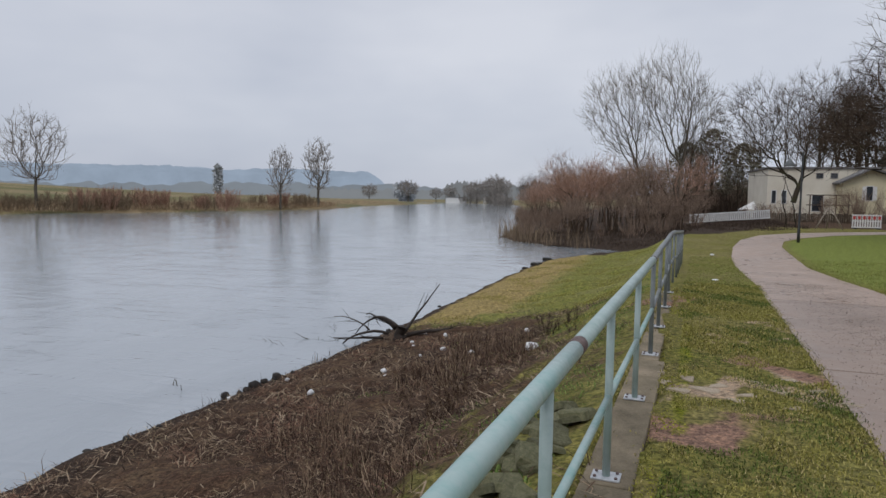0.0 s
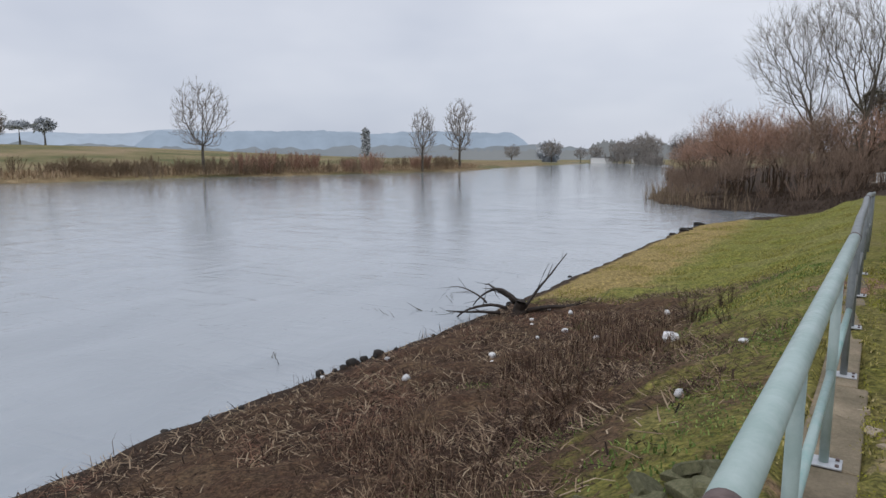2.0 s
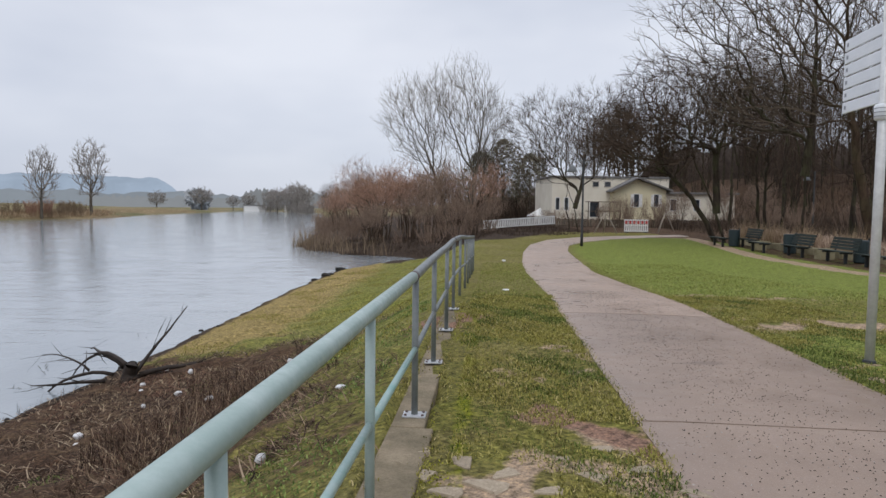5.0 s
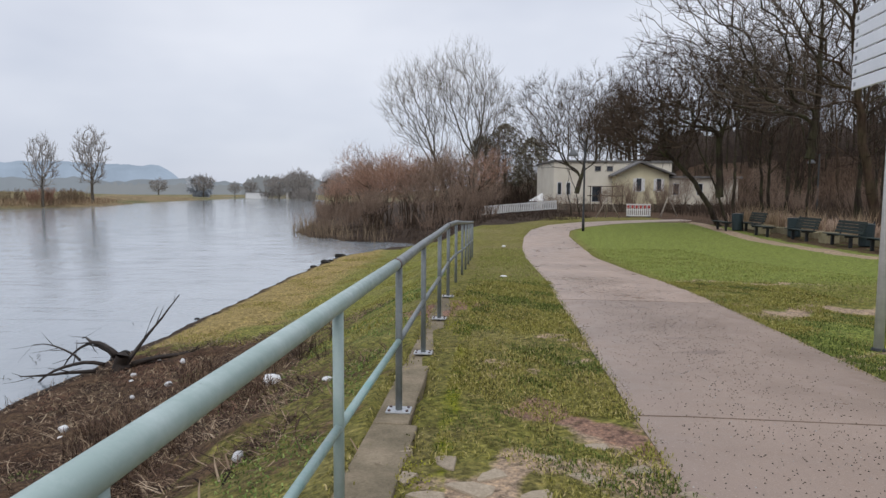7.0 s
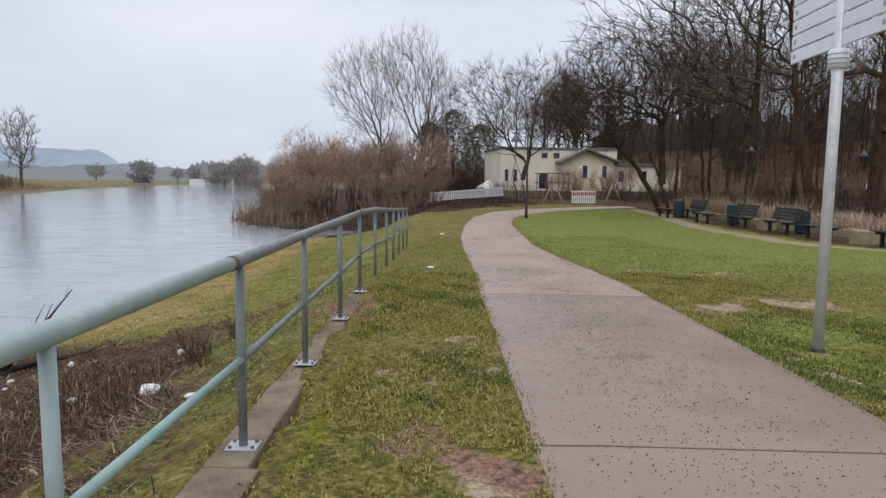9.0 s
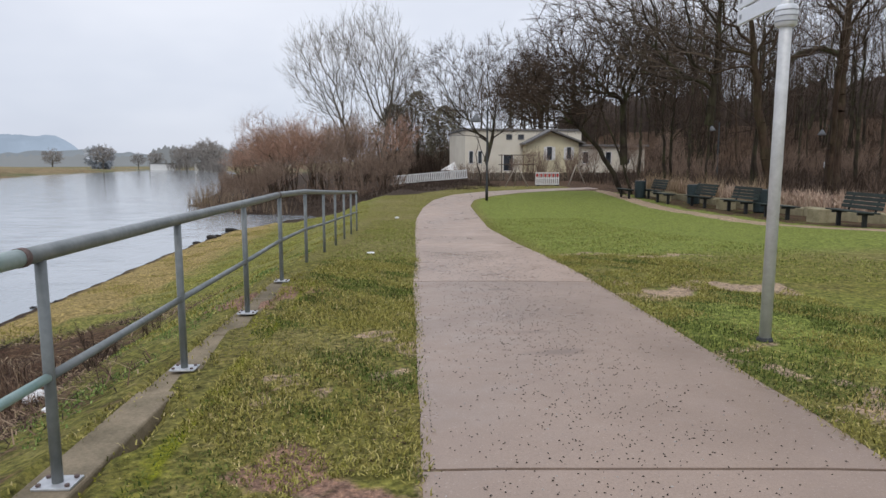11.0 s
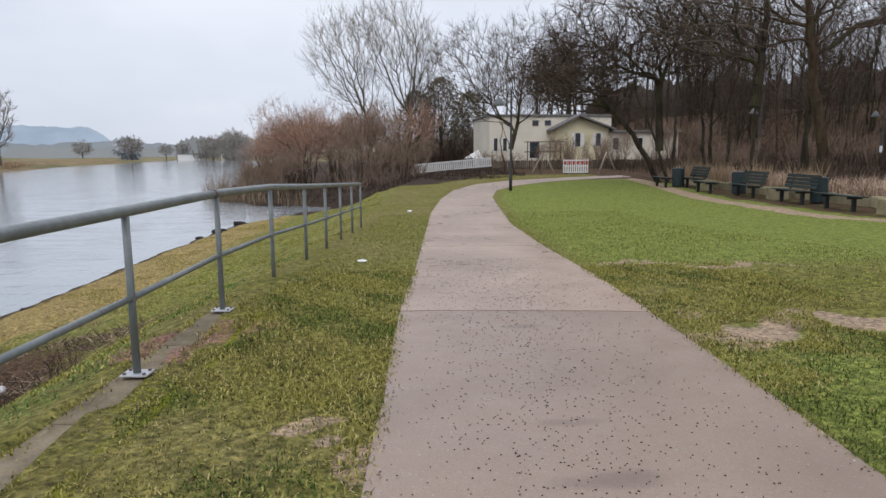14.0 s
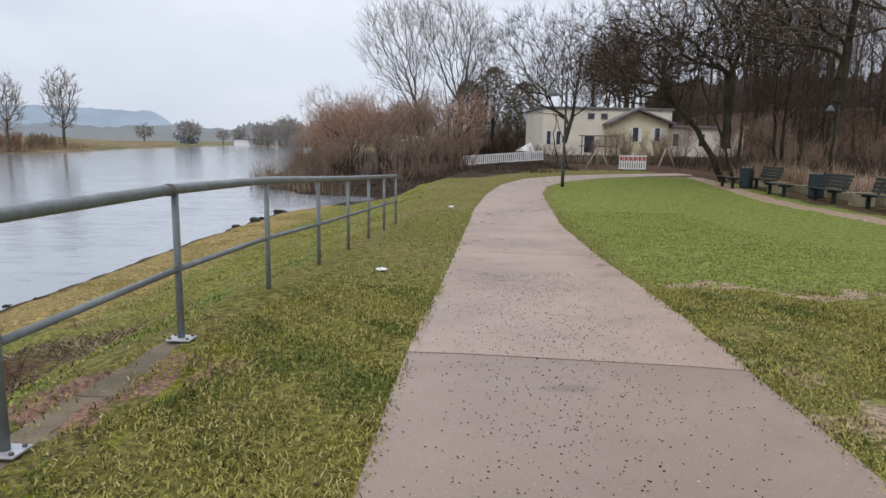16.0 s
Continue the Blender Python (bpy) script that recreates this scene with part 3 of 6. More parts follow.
rail_part("top_rail", pipe_run(-5.6, 1.53, RAIL_TOP, 0.038), MINT_WORN, label="mint handrail tube worn through to turquoise")
rail_part("top_rail", pipe_run(1.53, 5.86, RAIL_TOP, 0.038), MINT, label="thick pale mint handrail tube")
rail_part("top_rail", pipe_run(5.875, 10.9, RAIL_TOP, 0.036), GREYRAIL)
rail_part("top_rail", pipe_run(10.91, 20.87, RAIL_TOP, 0.036), GREYRAIL)
for y in (5.867, 10.905):
    bm = bmesh.new()
    tube(bm, [on_rail(y - 0.018, RAIL_TOP), on_rail(y + 0.018, RAIL_TOP)], 0.041, 16)
    rail_part("coupling", bm, RUST, label="dark joint ring")
bm = bmesh.new()
tube(bm, [on_rail(1.51, RAIL_TOP), on_rail(1.545, RAIL_TOP + 0.0003), on_rail(1.585, RAIL_TOP + 0.0003), on_rail(1.62, RAIL_TOP)], [0.0384, 0.0392, 0.0392, 0.0384], 20)
rail_part("rust_band", bm, RUST, label="bare rusted band where the paint has flaked")
for a, b in zip(POSTS, POSTS[1:]):
    rail_part("mid_rail", pipe_run(a + 0.015, b - 0.015, RAIL_MID, 0.021), MINT_WORN if b < 7 else GREYRAIL)
plate_bm = bmesh.new()
box(plate_bm, -0.085, 0.085, -0.065, 0.065, 0.0, 0.012, 0.003)
bolt_bm = bmesh.new()
tube(bolt_bm, [(0, 0, 0.010), (0, 0, 0.022)], 0.011, 6)
plate_me, bolt_me = None, None
for y in POSTS:
    x0, _, z0 = on_rail(y, 0)
    bm = bmesh.new()
    tube(bm, [(x0, y, z0 - (0.02 if y < 11 else 0.12)), (x0, y, z0 + RAIL_TOP - 0.02)], 0.024, 14)
    rail_part("post", bm, MINT if y < 5 else GREYRAIL)
    if plate_me is None:
        first = part("base_plate", plate_bm, GALV, railing, "pale galvanised base plate")
        fb = part("bolt", bolt_bm, RUST, first)
        plate_me, bolt_me = first.data, fb.data
        pl_ob = first
    else:
        pl_ob = new("base_plate", plate_me)
        pl_ob.parent = railing
        fb = new("bolt", bolt_me)
        fb.parent = pl_ob
    pl_ob.matrix_parent_inverse = inv
    pl_ob.matrix_basis = pose(x0, y, z0 + KERB_TOP - (0.0 if y < 11 else 0.05), 0, 0, -6)
    fb.matrix_basis = pose(-0.062, -0.042, 0)
    for u, v in ((0.062, -0.042), (0.062, 0.042), (-0.062, 0.042)):
        o = new("bolt", bolt_me)
        o.parent, o.matrix_basis = pl_ob, pose(u, v, 0)

# concrete footing of the railing
kerb = tagged(empty("kerb", *on_rail(3, 0)), "weathered concrete footing strip under the railing", "kerb", kind="structure")
kinv = kerb.matrix_basis.inverted()
cuts = [-6.5, -4.2, -1.9, 0.35, 2.55, 4.28, 5.75, 7.2, 8.6, 10.0, 11.4]
for a, b in zip(cuts, cuts[1:]):
    bm = bmesh.new()
    x0, x1 = float(rail_x(a)), float(rail_x(b))
    L = math.hypot(b - a, x1 - x0)
    drop = 0.02 if b > 8 else 0.0
    m = Matrix.Translation(((x0 + x1) / 2 + 0.02, (a + b) / 2, KERB_TOP - 0.20 - drop)) @ Matrix.Rotation(-math.atan2(x1 - x0, b - a), 4, "Z")
    box(bm, -0.16, 0.145 if b < 7 else 0.08, -L / 2 + 0.006, L / 2 - 0.006, -0.2, 0.2, 0.015, m)
    ob = part("kerb_slab", bm, CONCRETE, kerb)
    ob.matrix_parent_inverse = kinv
# trees -----------------------------------------------------------------------
def tubes(segs, sides):
    """Vertices and faces of tapered tubes round segments."""
    if len(segs) == 0:
        return np.zeros((0, 3)), np.zeros((0, 4), int)
    p, q, ra, rb = segs[:, :3], segs[:, 3:6], segs[:, 6], segs[:, 7]
    d = q - p
    d = d / np.maximum(np.linalg.norm(d, axis=1, keepdims=True), 1e-9)
    ref = np.where(np.abs(d[:, 2:3]) < 0.9, np.array([[0.0, 0, 1]]), np.array([[1.0, 0, 0]]))
    u = np.cross(d, ref)
    u /= np.linalg.norm(u, axis=1, keepdims=True)
    w = np.cross(d, u)
    a = np.arange(sides) * 2 * np.pi / sides
    ring = u[:, None, :] * np.cos(a)[None, :, None] + w[:, None, :] * np.sin(a)[None, :, None]
    v = np.concatenate([p[:, None] + ring * ra[:, None, None], q[:, None] + ring * rb[:, None, None]], 1)
    k = np.arange(sides)
    f = np.stack([k, (k + 1) % sides, (k + 1) % sides + sides, k + sides], 1)
    faces = (f[None] + (np.arange(len(segs)) * 2 * sides)[:, None, None]).reshape(-1, 4)
    return v.reshape(-1, 3), faces


def crown(seed, stems, blobs, bf=0.45, step=0.45, tip=0.012, power=0.45, twigs=5, twig_len=0.9, up=0.15, droop=0.0, thick=0.1):
    """A bare tree grown from stems into its crown volumes. stems: chains of points; blobs: (x, y, z, rx, ry, rz, count)."""
    gg = np.random.default_rng(seed)
    pos, par, plen = [], [], []
    for chain in stems:
        last = -1
        for k, (p0, p1) in enumerate(zip(chain, chain[1:])):
            p0, p1 = np.array(p0, float), np.array(p1, float)
            n = max(2, int(np.linalg.norm(p1 - p0) / step))
            for j in range(0 if k == 0 else 1, n + 1):
                q = p0 + (p1 - p0) * j / n + gg.normal(0, 0.03, 3) * (j > 0)
                plen.append(0.0 if last < 0 else plen[last] + np.linalg.norm(q - pos[last]))
                pos.append(q)
                par.append(last)
                last = len(pos) - 1
    nstem = len(pos)
    att = []
    for bx, by, bz, rx, ry, rz, n in blobs:
        d = gg.normal(0, 1, (n, 3))
        d /= np.linalg.norm(d, axis=1, keepdims=True)
        r = gg.uniform(0.15, 1.0, n) ** 0.5
        att.append(np.array([bx, by, bz]) + d * r[:, None] * np.array([rx, ry, rz]))
    att = np.concatenate(att)
    base = pos[nstem - 1] * 0.5 + pos[0] * 0.5
    att = att[np.argsort(np.linalg.norm(att - base, axis=1))]
    P, L = np.zeros((nstem + len(att) * 40, 3)), np.zeros(nstem + len(att) * 40)
    P[:nstem], L[:nstem] = np.array(pos), np.array(plen)
    ok0 = P[:nstem, 2] > 0.35 * P[:nstem, 2].max()
    m = nstem
    for t in att:
        d = np.linalg.norm(P[:m] - t, axis=1)
        cost = d + bf * L[:m] + np.clip(P[:m, 2] - t[2], 0, None) * (0.6 - droop)
        cost[:nstem] += np.where(ok0, 0, 6.0)
        j = int(np.argmin(cost))
        n = max(1, int(d[j] / step))
        if m + n >= len(P):
            break
        p0 = P[j].copy()
        way = P[j] - P[par[j]] if par[j] >= 0 else np.array([0, 0, 1.0])
        way = way / max(np.linalg.norm(way), 1e-6)
        c = p0 + way * d[j] * 0.35 + np.array([0, 0, up * d[j] * 0.3])
        last = j
        for k in range(1, n + 1):
            u = k / n
            q = (1 - u) ** 2 * p0 + 2 * u * (1 - u) * c + u * u * t + gg.normal(0, 0.02, 3) * (k < n)
            P[m], L[m] = q, L[last] + np.linalg.norm(q - P[last])
            par.append(last)
            last = m
            m += 1
    par = np.array(par[:m])
    tips = np.ones(m)
    kids = np.zeros(m, int)
    for k in range(m - 1, 0, -1):
        if par[k] >= 0:
            kids[par[k]] += 1
    tips[kids > 0] = 0
    for k in range(m - 1, 0, -1):
        if par[k] >= 0:
            tips[par[k]] += tips[k]
    r = tip * np.maximum(tips, 1) ** power
    r[:nstem] += thick * np.clip(1 - L[:nstem] / max(L[:nstem].max(), 1), 0, 1) ** 2 * 0.6
    idx = np.where(par >= 0)[0]
    segs = np.concatenate([P[par[idx]], P[idx], np.where(idx < nstem, r[par[idx]], np.minimum(r[par[idx]], r[idx] * 1.35))[:, None], r[idx][:, None]], 1)
    big = r[idx] > tip * 2.6
    fine = [segs[~big]]
    ends = idx[(kids[idx] == 0) | (gg.uniform(0, 1, len(idx)) < 0.22) & ~big]
    for k in range(twigs):
        d = P[ends] - P[par[ends]]
        d /= np.maximum(np.linalg.norm(d, axis=1, keepdims=True), 1e-6)
        e = d + gg.normal(0, 0.5, d.shape) + np.array([0, 0, up - droop * 1.6])
        e /= np.linalg.norm(e, axis=1, keepdims=True)
        ln = twig_len * gg.uniform(0.4, 1.2, len(ends))[:, None]
        q = P[ends] + e * ln * 0.6
        e2 = e + gg.normal(0, 0.35, d.shape) + np.array([0, 0, up * 0.5 - droop])
        e2 /= np.linalg.norm(e2, axis=1, keepdims=True)
        w = np.full((len(ends), 1), tip * 0.62)
        fine.append(np.concatenate([P[ends], q, w, w * 0.75], 1))
        fine.append(np.concatenate([q, q + e2 * ln * 0.55, w * 0.75, w * 0.45], 1))
    return segs[big], np.concatenate(fine)


def tree(name, label, x, y, z, bark, twig, rz=0.0, group="", fatten=1.0, **kw):
    wood, fine = crown(**kw)
    fine[:, 6:] *= fatten
    base = tagged(empty(name, x, y, z, rz), label, "tree", group)
    v, f = tubes(wood, 7)
    raw("trunk", v, f, bark, base, True)
    v, f = tubes(fine, 3)
    raw("crown", v, f, twig, base)
    return base


def again(thing, x, y, s, rz, sz=None):
    return copy_thing(thing, Matrix.Translation((x, y, ground_z(x, y))) @ Matrix.Rotation(radians(rz), 4, "Z") @ Matrix.Diagonal((s, s, sz or s, 1)))


# the two tall riverside poplars
tree("poplar", "tall bare leaning poplar with fine pale twigs", 3.4, 80, -1.6, BARK_GREY, TWIG_PALE, fatten=1.1, seed=11, stems=[[(0, 0, -0.4), (-1.2, 0, 4.0), (-3.2, 0, 9.5), (-4.3, 0, 13)]], blobs=[(-4.5, 0, 13.2, 4.2, 3.4, 5.2, 340), (-3.0, 0.5, 9.2, 3.0, 2.8, 3.0, 80)], bf=0.75, tip=0.012, power=0.52, twigs=6, twig_len=1.5, up=0.6, thick=0.22)
tree("poplar", "tall bare upright poplar with a broad fan of twigs", 5.4, 81, -1.6, BARK_GREY, TWIG_PALE, fatten=1.1, seed=5, stems=[[(0, 0, -0.4), (-0.4, 0, 5.0), (-1.6, 0, 11.0), (-2.0, 0, 15)], [(0.2, 0, 3.5), (0.9, 0, 8.0), (1.6, 0, 13)]], blobs=[(-1.0, 0, 15.2, 4.8, 3.8, 5.4, 400), (1.8, 0, 12.0, 4.0, 3.2, 4.6, 170)], bf=0.75, tip=0.012, power=0.52, twigs=6, twig_len=1.5, up=0.6, thick=0.22)
# vase-shaped tree in front of the house
tree("ash_tree", "bare mossy-limbed tree with a wide vase crown", 12.0, 52, -0.35, BARK, TWIG, fatten=1.1, seed=21, stems=[[(0, 0, -0.3), (-0.3, 0, 1.8), (-1.0, 0, 3.6), (-2.2, 0, 6.0)], [(-0.3, 0, 1.8), (0.3, 0.3, 4.0), (0.6, 0.2, 7.0)], [(-0.5, 0.3, -0.3), (-1.0, 0.2, 2.4), (-0.6, 0, 5.2)]], blobs=[(-3.0, 0, 7.2, 3.6, 3.0, 3.6, 360), (1.0, 0, 7.6, 3.0, 2.6, 3.8, 300)], bf=0.6, tip=0.0105, twigs=9, twig_len=0.8, up=0.3)
# dark drooping tree at the end of the benches
tree("willow", "dark leaning tree with dense drooping twigs by the benches", 16.8, 37.2, -0.3, BARK, TWIG_DARK, fatten=1.4, seed=33, stems=[[(0, 0, -0.3), (-0.9, 0, 2.2), (-2.0, 0, 4.6), (-2.6, 0, 7.2)], [(-0.3, 0.2, -0.3), (-1.9, 0.2, 2.4), (-3.9, 0.2, 4.4)], [(-0.6, 0, 1.6), (-0.6, 0.4, 4.8), (0.4, 0.4, 7.5)]], blobs=[(-4.8, 0, 5.5, 3.3, 2.8, 2.0, 560), (-2.4, 0.3, 7.8, 4.0, 3.0, 2.7, 420), (0.8, 0.3, 7.6, 2.8, 2.6, 2.8, 220)], bf=0.3, tip=0.0115, twigs=7, twig_len=0.9, up=0.1, droop=0.12)
# trees along the hedge
tree("lime_tree", "large bare dark tree with low sweeping limbs", 18.6, 33.0, 0, BARK, TWIG, fatten=1.2, seed=41, stems=[[(0, 0, -0.3), (0, 0, 3.2), (-0.9, 0, 6.5), (-2.2, 0, 10.5)], [(0, 0, 3.2), (0.3, 0, 7.0), (0.2, 0, 12.5)]], blobs=[(-2.6, 0, 10.0, 4.0, 3.6, 4.6, 330), (1.0, 0, 12.5, 3.6, 3.4, 4.5, 260), (-3.6, 0, 6.4, 2.4, 2.0, 1.8, 90), (-5.2, 0, 9.8, 3.6, 3.0, 3.4, 220)], bf=0.5, tip=0.0105, twigs=6, twig_len=0.8, up=0.15, thick=0.12)
tree("lime_tree", "leaning bare tree with ridged brown bark behind the hedge", 18.9, 28.2, 0, BARK_BROWN, TWIG, fatten=1.2, seed=43, stems=[[(0, 0, -0.3), (-0.9, 0, 3.5), (-1.6, 0, 7.5), (-1.8, 0, 13)]], blobs=[(-2.2, 0, 10.5, 4.2, 4.0, 4.6, 380), (-4.2, 0, 6.0, 2.6, 2.0, 1.6, 80), (-4.6, 0, 10.5, 3.6, 3.4, 4.0, 180), (1.2, 0, 7.5, 2.2, 2.0, 2.6, 100)], bf=0.5, tip=0.0105, twigs=6, twig_len=0.8, up=0.15, thick=0.14)
oak = tree("oak_tree", "thick straight brown trunk with one long side limb", 26.6, 34.5, 0.3, BARK_BROWN, TWIG, fatten=1.0, seed=47, stems=[[(0, 0, -0.4), (0.1, 0, 6.0), (0.3, 0, 12.0), (0.3, 0, 17.0)]], blobs=[(0, 0, 13.5, 5.5, 5.0, 5.0, 480)], bf=0.5, tip=0.011, power=0.5, twigs=8, twig_len=0.9, up=0.1, thick=0.45)
limb = np.array([(0, 0, 6.6, -1.2, -0.1, 6.9, 0.17, 0.16), (-1.2, -0.1, 6.9, -2.6, -0.3, 6.6, 0.16, 0.14), (-2.6, -0.3, 6.6, -4.0, -0.6, 5.6, 0.14, 0.11), (-4.0, -0.6, 5.6, -5.4, -0.8, 4.9, 0.11, 0.06)])
v, f = tubes(limb, 8)
raw("limb", v, f, BARK, oak, True)
near_tree = tree("maple_tree", "bare tree whose budded branches overhang the lawn", 19.0, 18.0, 0, BARK, TWIG, fatten=0.9, seed=57, stems=[[(0, 0, -0.4), (-0.2, 0, 4.0), (-1.0, 0, 8.0), (-1.6, 0, 12.0)]], blobs=[(-2.6, 0, 10.5, 5.0, 4.8, 4.0, 420), (-5.5, 1, 8.6, 2.6, 2.4, 1.2, 60)], bf=0.5, tip=0.010, twigs=6, twig_len=0.8, up=0.1, thick=0.12)

# the wood behind: four kinds, repeated
WOOD = [dict(seed=61, stems=[[(0, 0, -0.4), (0.1, 0, 6), (-0.4, 0, 13)]], blobs=[(-0.2, 0, 11.5, 2.8, 2.8, 4.6, 230)]),
        dict(seed=67, stems=[[(0, 0, -0.4), (0.5, 0, 5), (0.9, 0.2, 11)]], blobs=[(0.8, 0, 9.5, 2.5, 2.5, 4.2, 200)]),
        dict(seed=71, stems=[[(0, 0, -0.4), (-0.2, 0, 6), (-0.3, 0, 14)], [(0, 0, 3), (1.2, 0, 8), (1.6, 0, 12)]], blobs=[(0.2, 0, 12.5, 3.6, 3.4, 5.0, 300)]),
        dict(seed=73, stems=[[(0, 0, -0.4), (0.2, 0, 3), (-0.2, 0, 8)], [(0.3, 0.2, -0.3), (0.9, 0, 4), (1.1, 0, 8)]], blobs=[(0.3, 0, 6.5, 2.2, 2.2, 4.0, 220)])]
spots = []
g = random.Random(5)
while len(spots) < 105:
    x, y = g.uniform(19, 78), g.uniform(14, 128)
    if (10 < x < 35 and 62 < y < 82) or x < 17 + abs(y - 30) * 0.12 or (y > 42 and x < 0.42 * y and y < 84):
        continue
    if y > 84 and x < 0.12 * y:
        continue
    if all((x - a) ** 2 + (y - b) ** 2 > 6 for a, b in spots):
        spots.append((x, y))
for x, y in ((7.5, 92), (10.5, 88), (13, 84), (15.5, 90), (19, 86), (5, 98), (22, 90), (9, 100), (36, 58), (38, 66), (-6, 100), (-9, 112), (-3, 108), (-12, 126), (-16, 142), (-22, 160), (-27, 178), (-8, 130), (1, 116), (-14, 155), (7, 84), (11, 95), (14, 98), (17, 95), (9, 86), (3, 104), (13, 106), (18, 102), (6, 110), (24, 84), (27, 86), (20, 94)):
    spots.append((x, y))
firsts = {}
for k, (x, y) in enumerate(spots):
    j = k % 4
    if j not in firsts:
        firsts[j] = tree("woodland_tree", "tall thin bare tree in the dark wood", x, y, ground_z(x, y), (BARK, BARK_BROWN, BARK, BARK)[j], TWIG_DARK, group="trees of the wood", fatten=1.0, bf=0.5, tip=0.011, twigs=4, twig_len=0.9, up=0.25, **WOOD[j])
    else:
        s = g.uniform(0.75, 1.15) * (0.58 if x < 3 and y > 80 else 0.78 if x < 16 and y > 80 else 1.0)
        again(firsts[j], x, y, s, g.uniform(0, 360))


g2 = random.Random(15)
for k in range(34):
    y = g2.uniform(84, 118)
    again(firsts[k % 3], y * g2.uniform(0.25, 0.62), y, g2.uniform(0.95, 1.3), g2.uniform(0, 360))
for k in range(70):
    y = g2.uniform(34, 105)
    again(firsts[3], g2.uniform(30, 76), y, g2.uniform(0.7, 1.15), g2.uniform(0, 360))
for x, y, sc in ((-9, 118, 0.5), (-13, 132, 0.55), (-17, 146, 0.52), (-19, 158, 0.6), (-22, 168, 0.5), (-25, 182, 0.58), (-28, 196, 0.55), (-31, 212, 0.6), (-35, 228, 0.5), (-37, 244, 0.62), (-30, 235, 0.7), (-24, 205, 0.75), (-18, 180, 0.8)):
    again(firsts[g2.randrange(3)], x, y, sc, g2.uniform(0, 360))


def bush(name, label, x, y, z, twig, seed, h, stems=14, wide=0.35, twigs=7, fatten=1.0, group="", category="shrub", low=0.65):
    """A many-stemmed bare shrub."""
    gg = random.Random(seed)
    segs = []
    for s in range(stems):
        a, o = gg.uniform(0, 6.28), gg.uniform(0, wide * h * 0.45)
        p = Vector((math.cos(a) * o, math.sin(a) * o, -0.1))
        d = Vector((math.cos(a) * gg.uniform(0.05, 0.5), math.sin(a) * gg.uniform(0.05, 0.5), 1)).normalized()
        n, L, r = 6, h * gg.uniform(low, 1.0), 0.022 * h / 4
        for k in range(n):
            d = (d + Vector((gg.gauss(0, 0.09), gg.gauss(0, 0.09), 0.03))).normalized()
            q = p + d * (L / n)
            segs.append((*p, *q, r * (1 - 0.8 * k / n), r * (1 - 0.8 * (k + 1) / n)))
            if k >= 1:
                for t in range(twigs):
                    e = (d + Vector((gg.gauss(0, 0.42), gg.gauss(0, 0.42), gg.gauss(0.1, 0.25)))).normalized()
                    p2, l2 = p.lerp(q, gg.random()), L * gg.uniform(0.10, 0.26)
                    q2 = p2 + e * l2
                    segs.append((*p2, *q2, r * 0.32, r * 0.22))
                    e2 = (e + Vector((gg.gauss(0, 0.4), gg.gauss(0, 0.4), 0.2))).normalized()
                    segs.append((*p2.lerp(q2, 0.6), *(p2.lerp(q2, 0.6) + e2 * l2 * 0.7), r * 0.25, r * 0.18))
            p = q
    segs = np.array(segs)
    segs[:, 6:] *= fatten
    v, f = tubes(segs, 3)
    ob = raw(name, v, f, twig)
    ob.matrix_basis = pose(x, y, z)
    return tagged(ob, label, category, group)


# willow shrubs of the spit: fans of stems with rounded twiggy tops
def willow_shrub(seed, x, y, h, twig, label, bark=BARK_BROWN):
    gg = random.Random(seed)
    stems = []
    for k in range(6):
        ang, out = k * 1.05 + gg.uniform(-0.3, 0.3), gg.uniform(0.12, 0.42) * h
        cx, cy = math.cos(ang), math.sin(ang)
        stems.append([(cx * 0.25, cy * 0.25, -0.3), (cx * out * 0.35, cy * out * 0.35, h * 0.3), (cx * out, cy * out, h * gg.uniform(0.55, 0.72))])
    lobes = [(gg.uniform(-0.28, 0.28) * h, gg.uniform(-0.28, 0.28) * h, gg.uniform(0.6, 0.78) * h, 0.24 * h, 0.24 * h, 0.26 * h, 90) for k in range(4)]
    return tree("willow_shrub", label, x, y, ground_z(x, y), bark, twig, group="willow shrubs", fatten=1.1, seed=seed, stems=stems, blobs=lobes, bf=0.55, tip=0.0085, power=0.4, twigs=6, twig_len=0.75, up=0.35, thick=0.03)


red = [willow_shrub(80, -4.5, 66, 6.6, TWIG_RED, "reddish bare willow shrub on the muddy spit"), willow_shrub(83, -2.0, 71, 6.0, TWIG_RED, "reddish bare willow shrub on the muddy spit")]
dull = [willow_shrub(85, 1.5, 63, 5.6, TWIG_BROWN, "brown bare willow shrub on the muddy spit"), willow_shrub(88, -1.0, 60, 5.0, TWIG_BROWN, "brown bare willow shrub on the muddy spit")]
brown = [bush("scrub", "tangled brown bare scrub", 2, 56, -1.2, TWIG_BROWN, 90 + k, 4.2, 13, 1.0, 8, 1.2, "brown scrub", low=0.35) for k in range(2)]
brown[1].matrix_basis = pose(5, 62, -1.0)
g = random.Random(9)
for k in range(13):
    x, y = g.uniform(-6.5, 6.0), g.uniform(60, 88)
    again((red + dull)[(0, 2, 1, 3, 0)[k % 5]], x, y, g.uniform(0.85, 1.25) * float(np.interp(x, [-7, -4.5, 0, 4], [0.7, 1.12, 1.15, 1.05])), g.uniform(0, 360))
for k in range(8):
    x = g.uniform(-4.5, 7.5)
    y = 51.5 - 0.2 * x + g.uniform(0, 5)
    again(dull[k % 2], x, y, g.uniform(0.4, 0.72), g.uniform(0, 360))
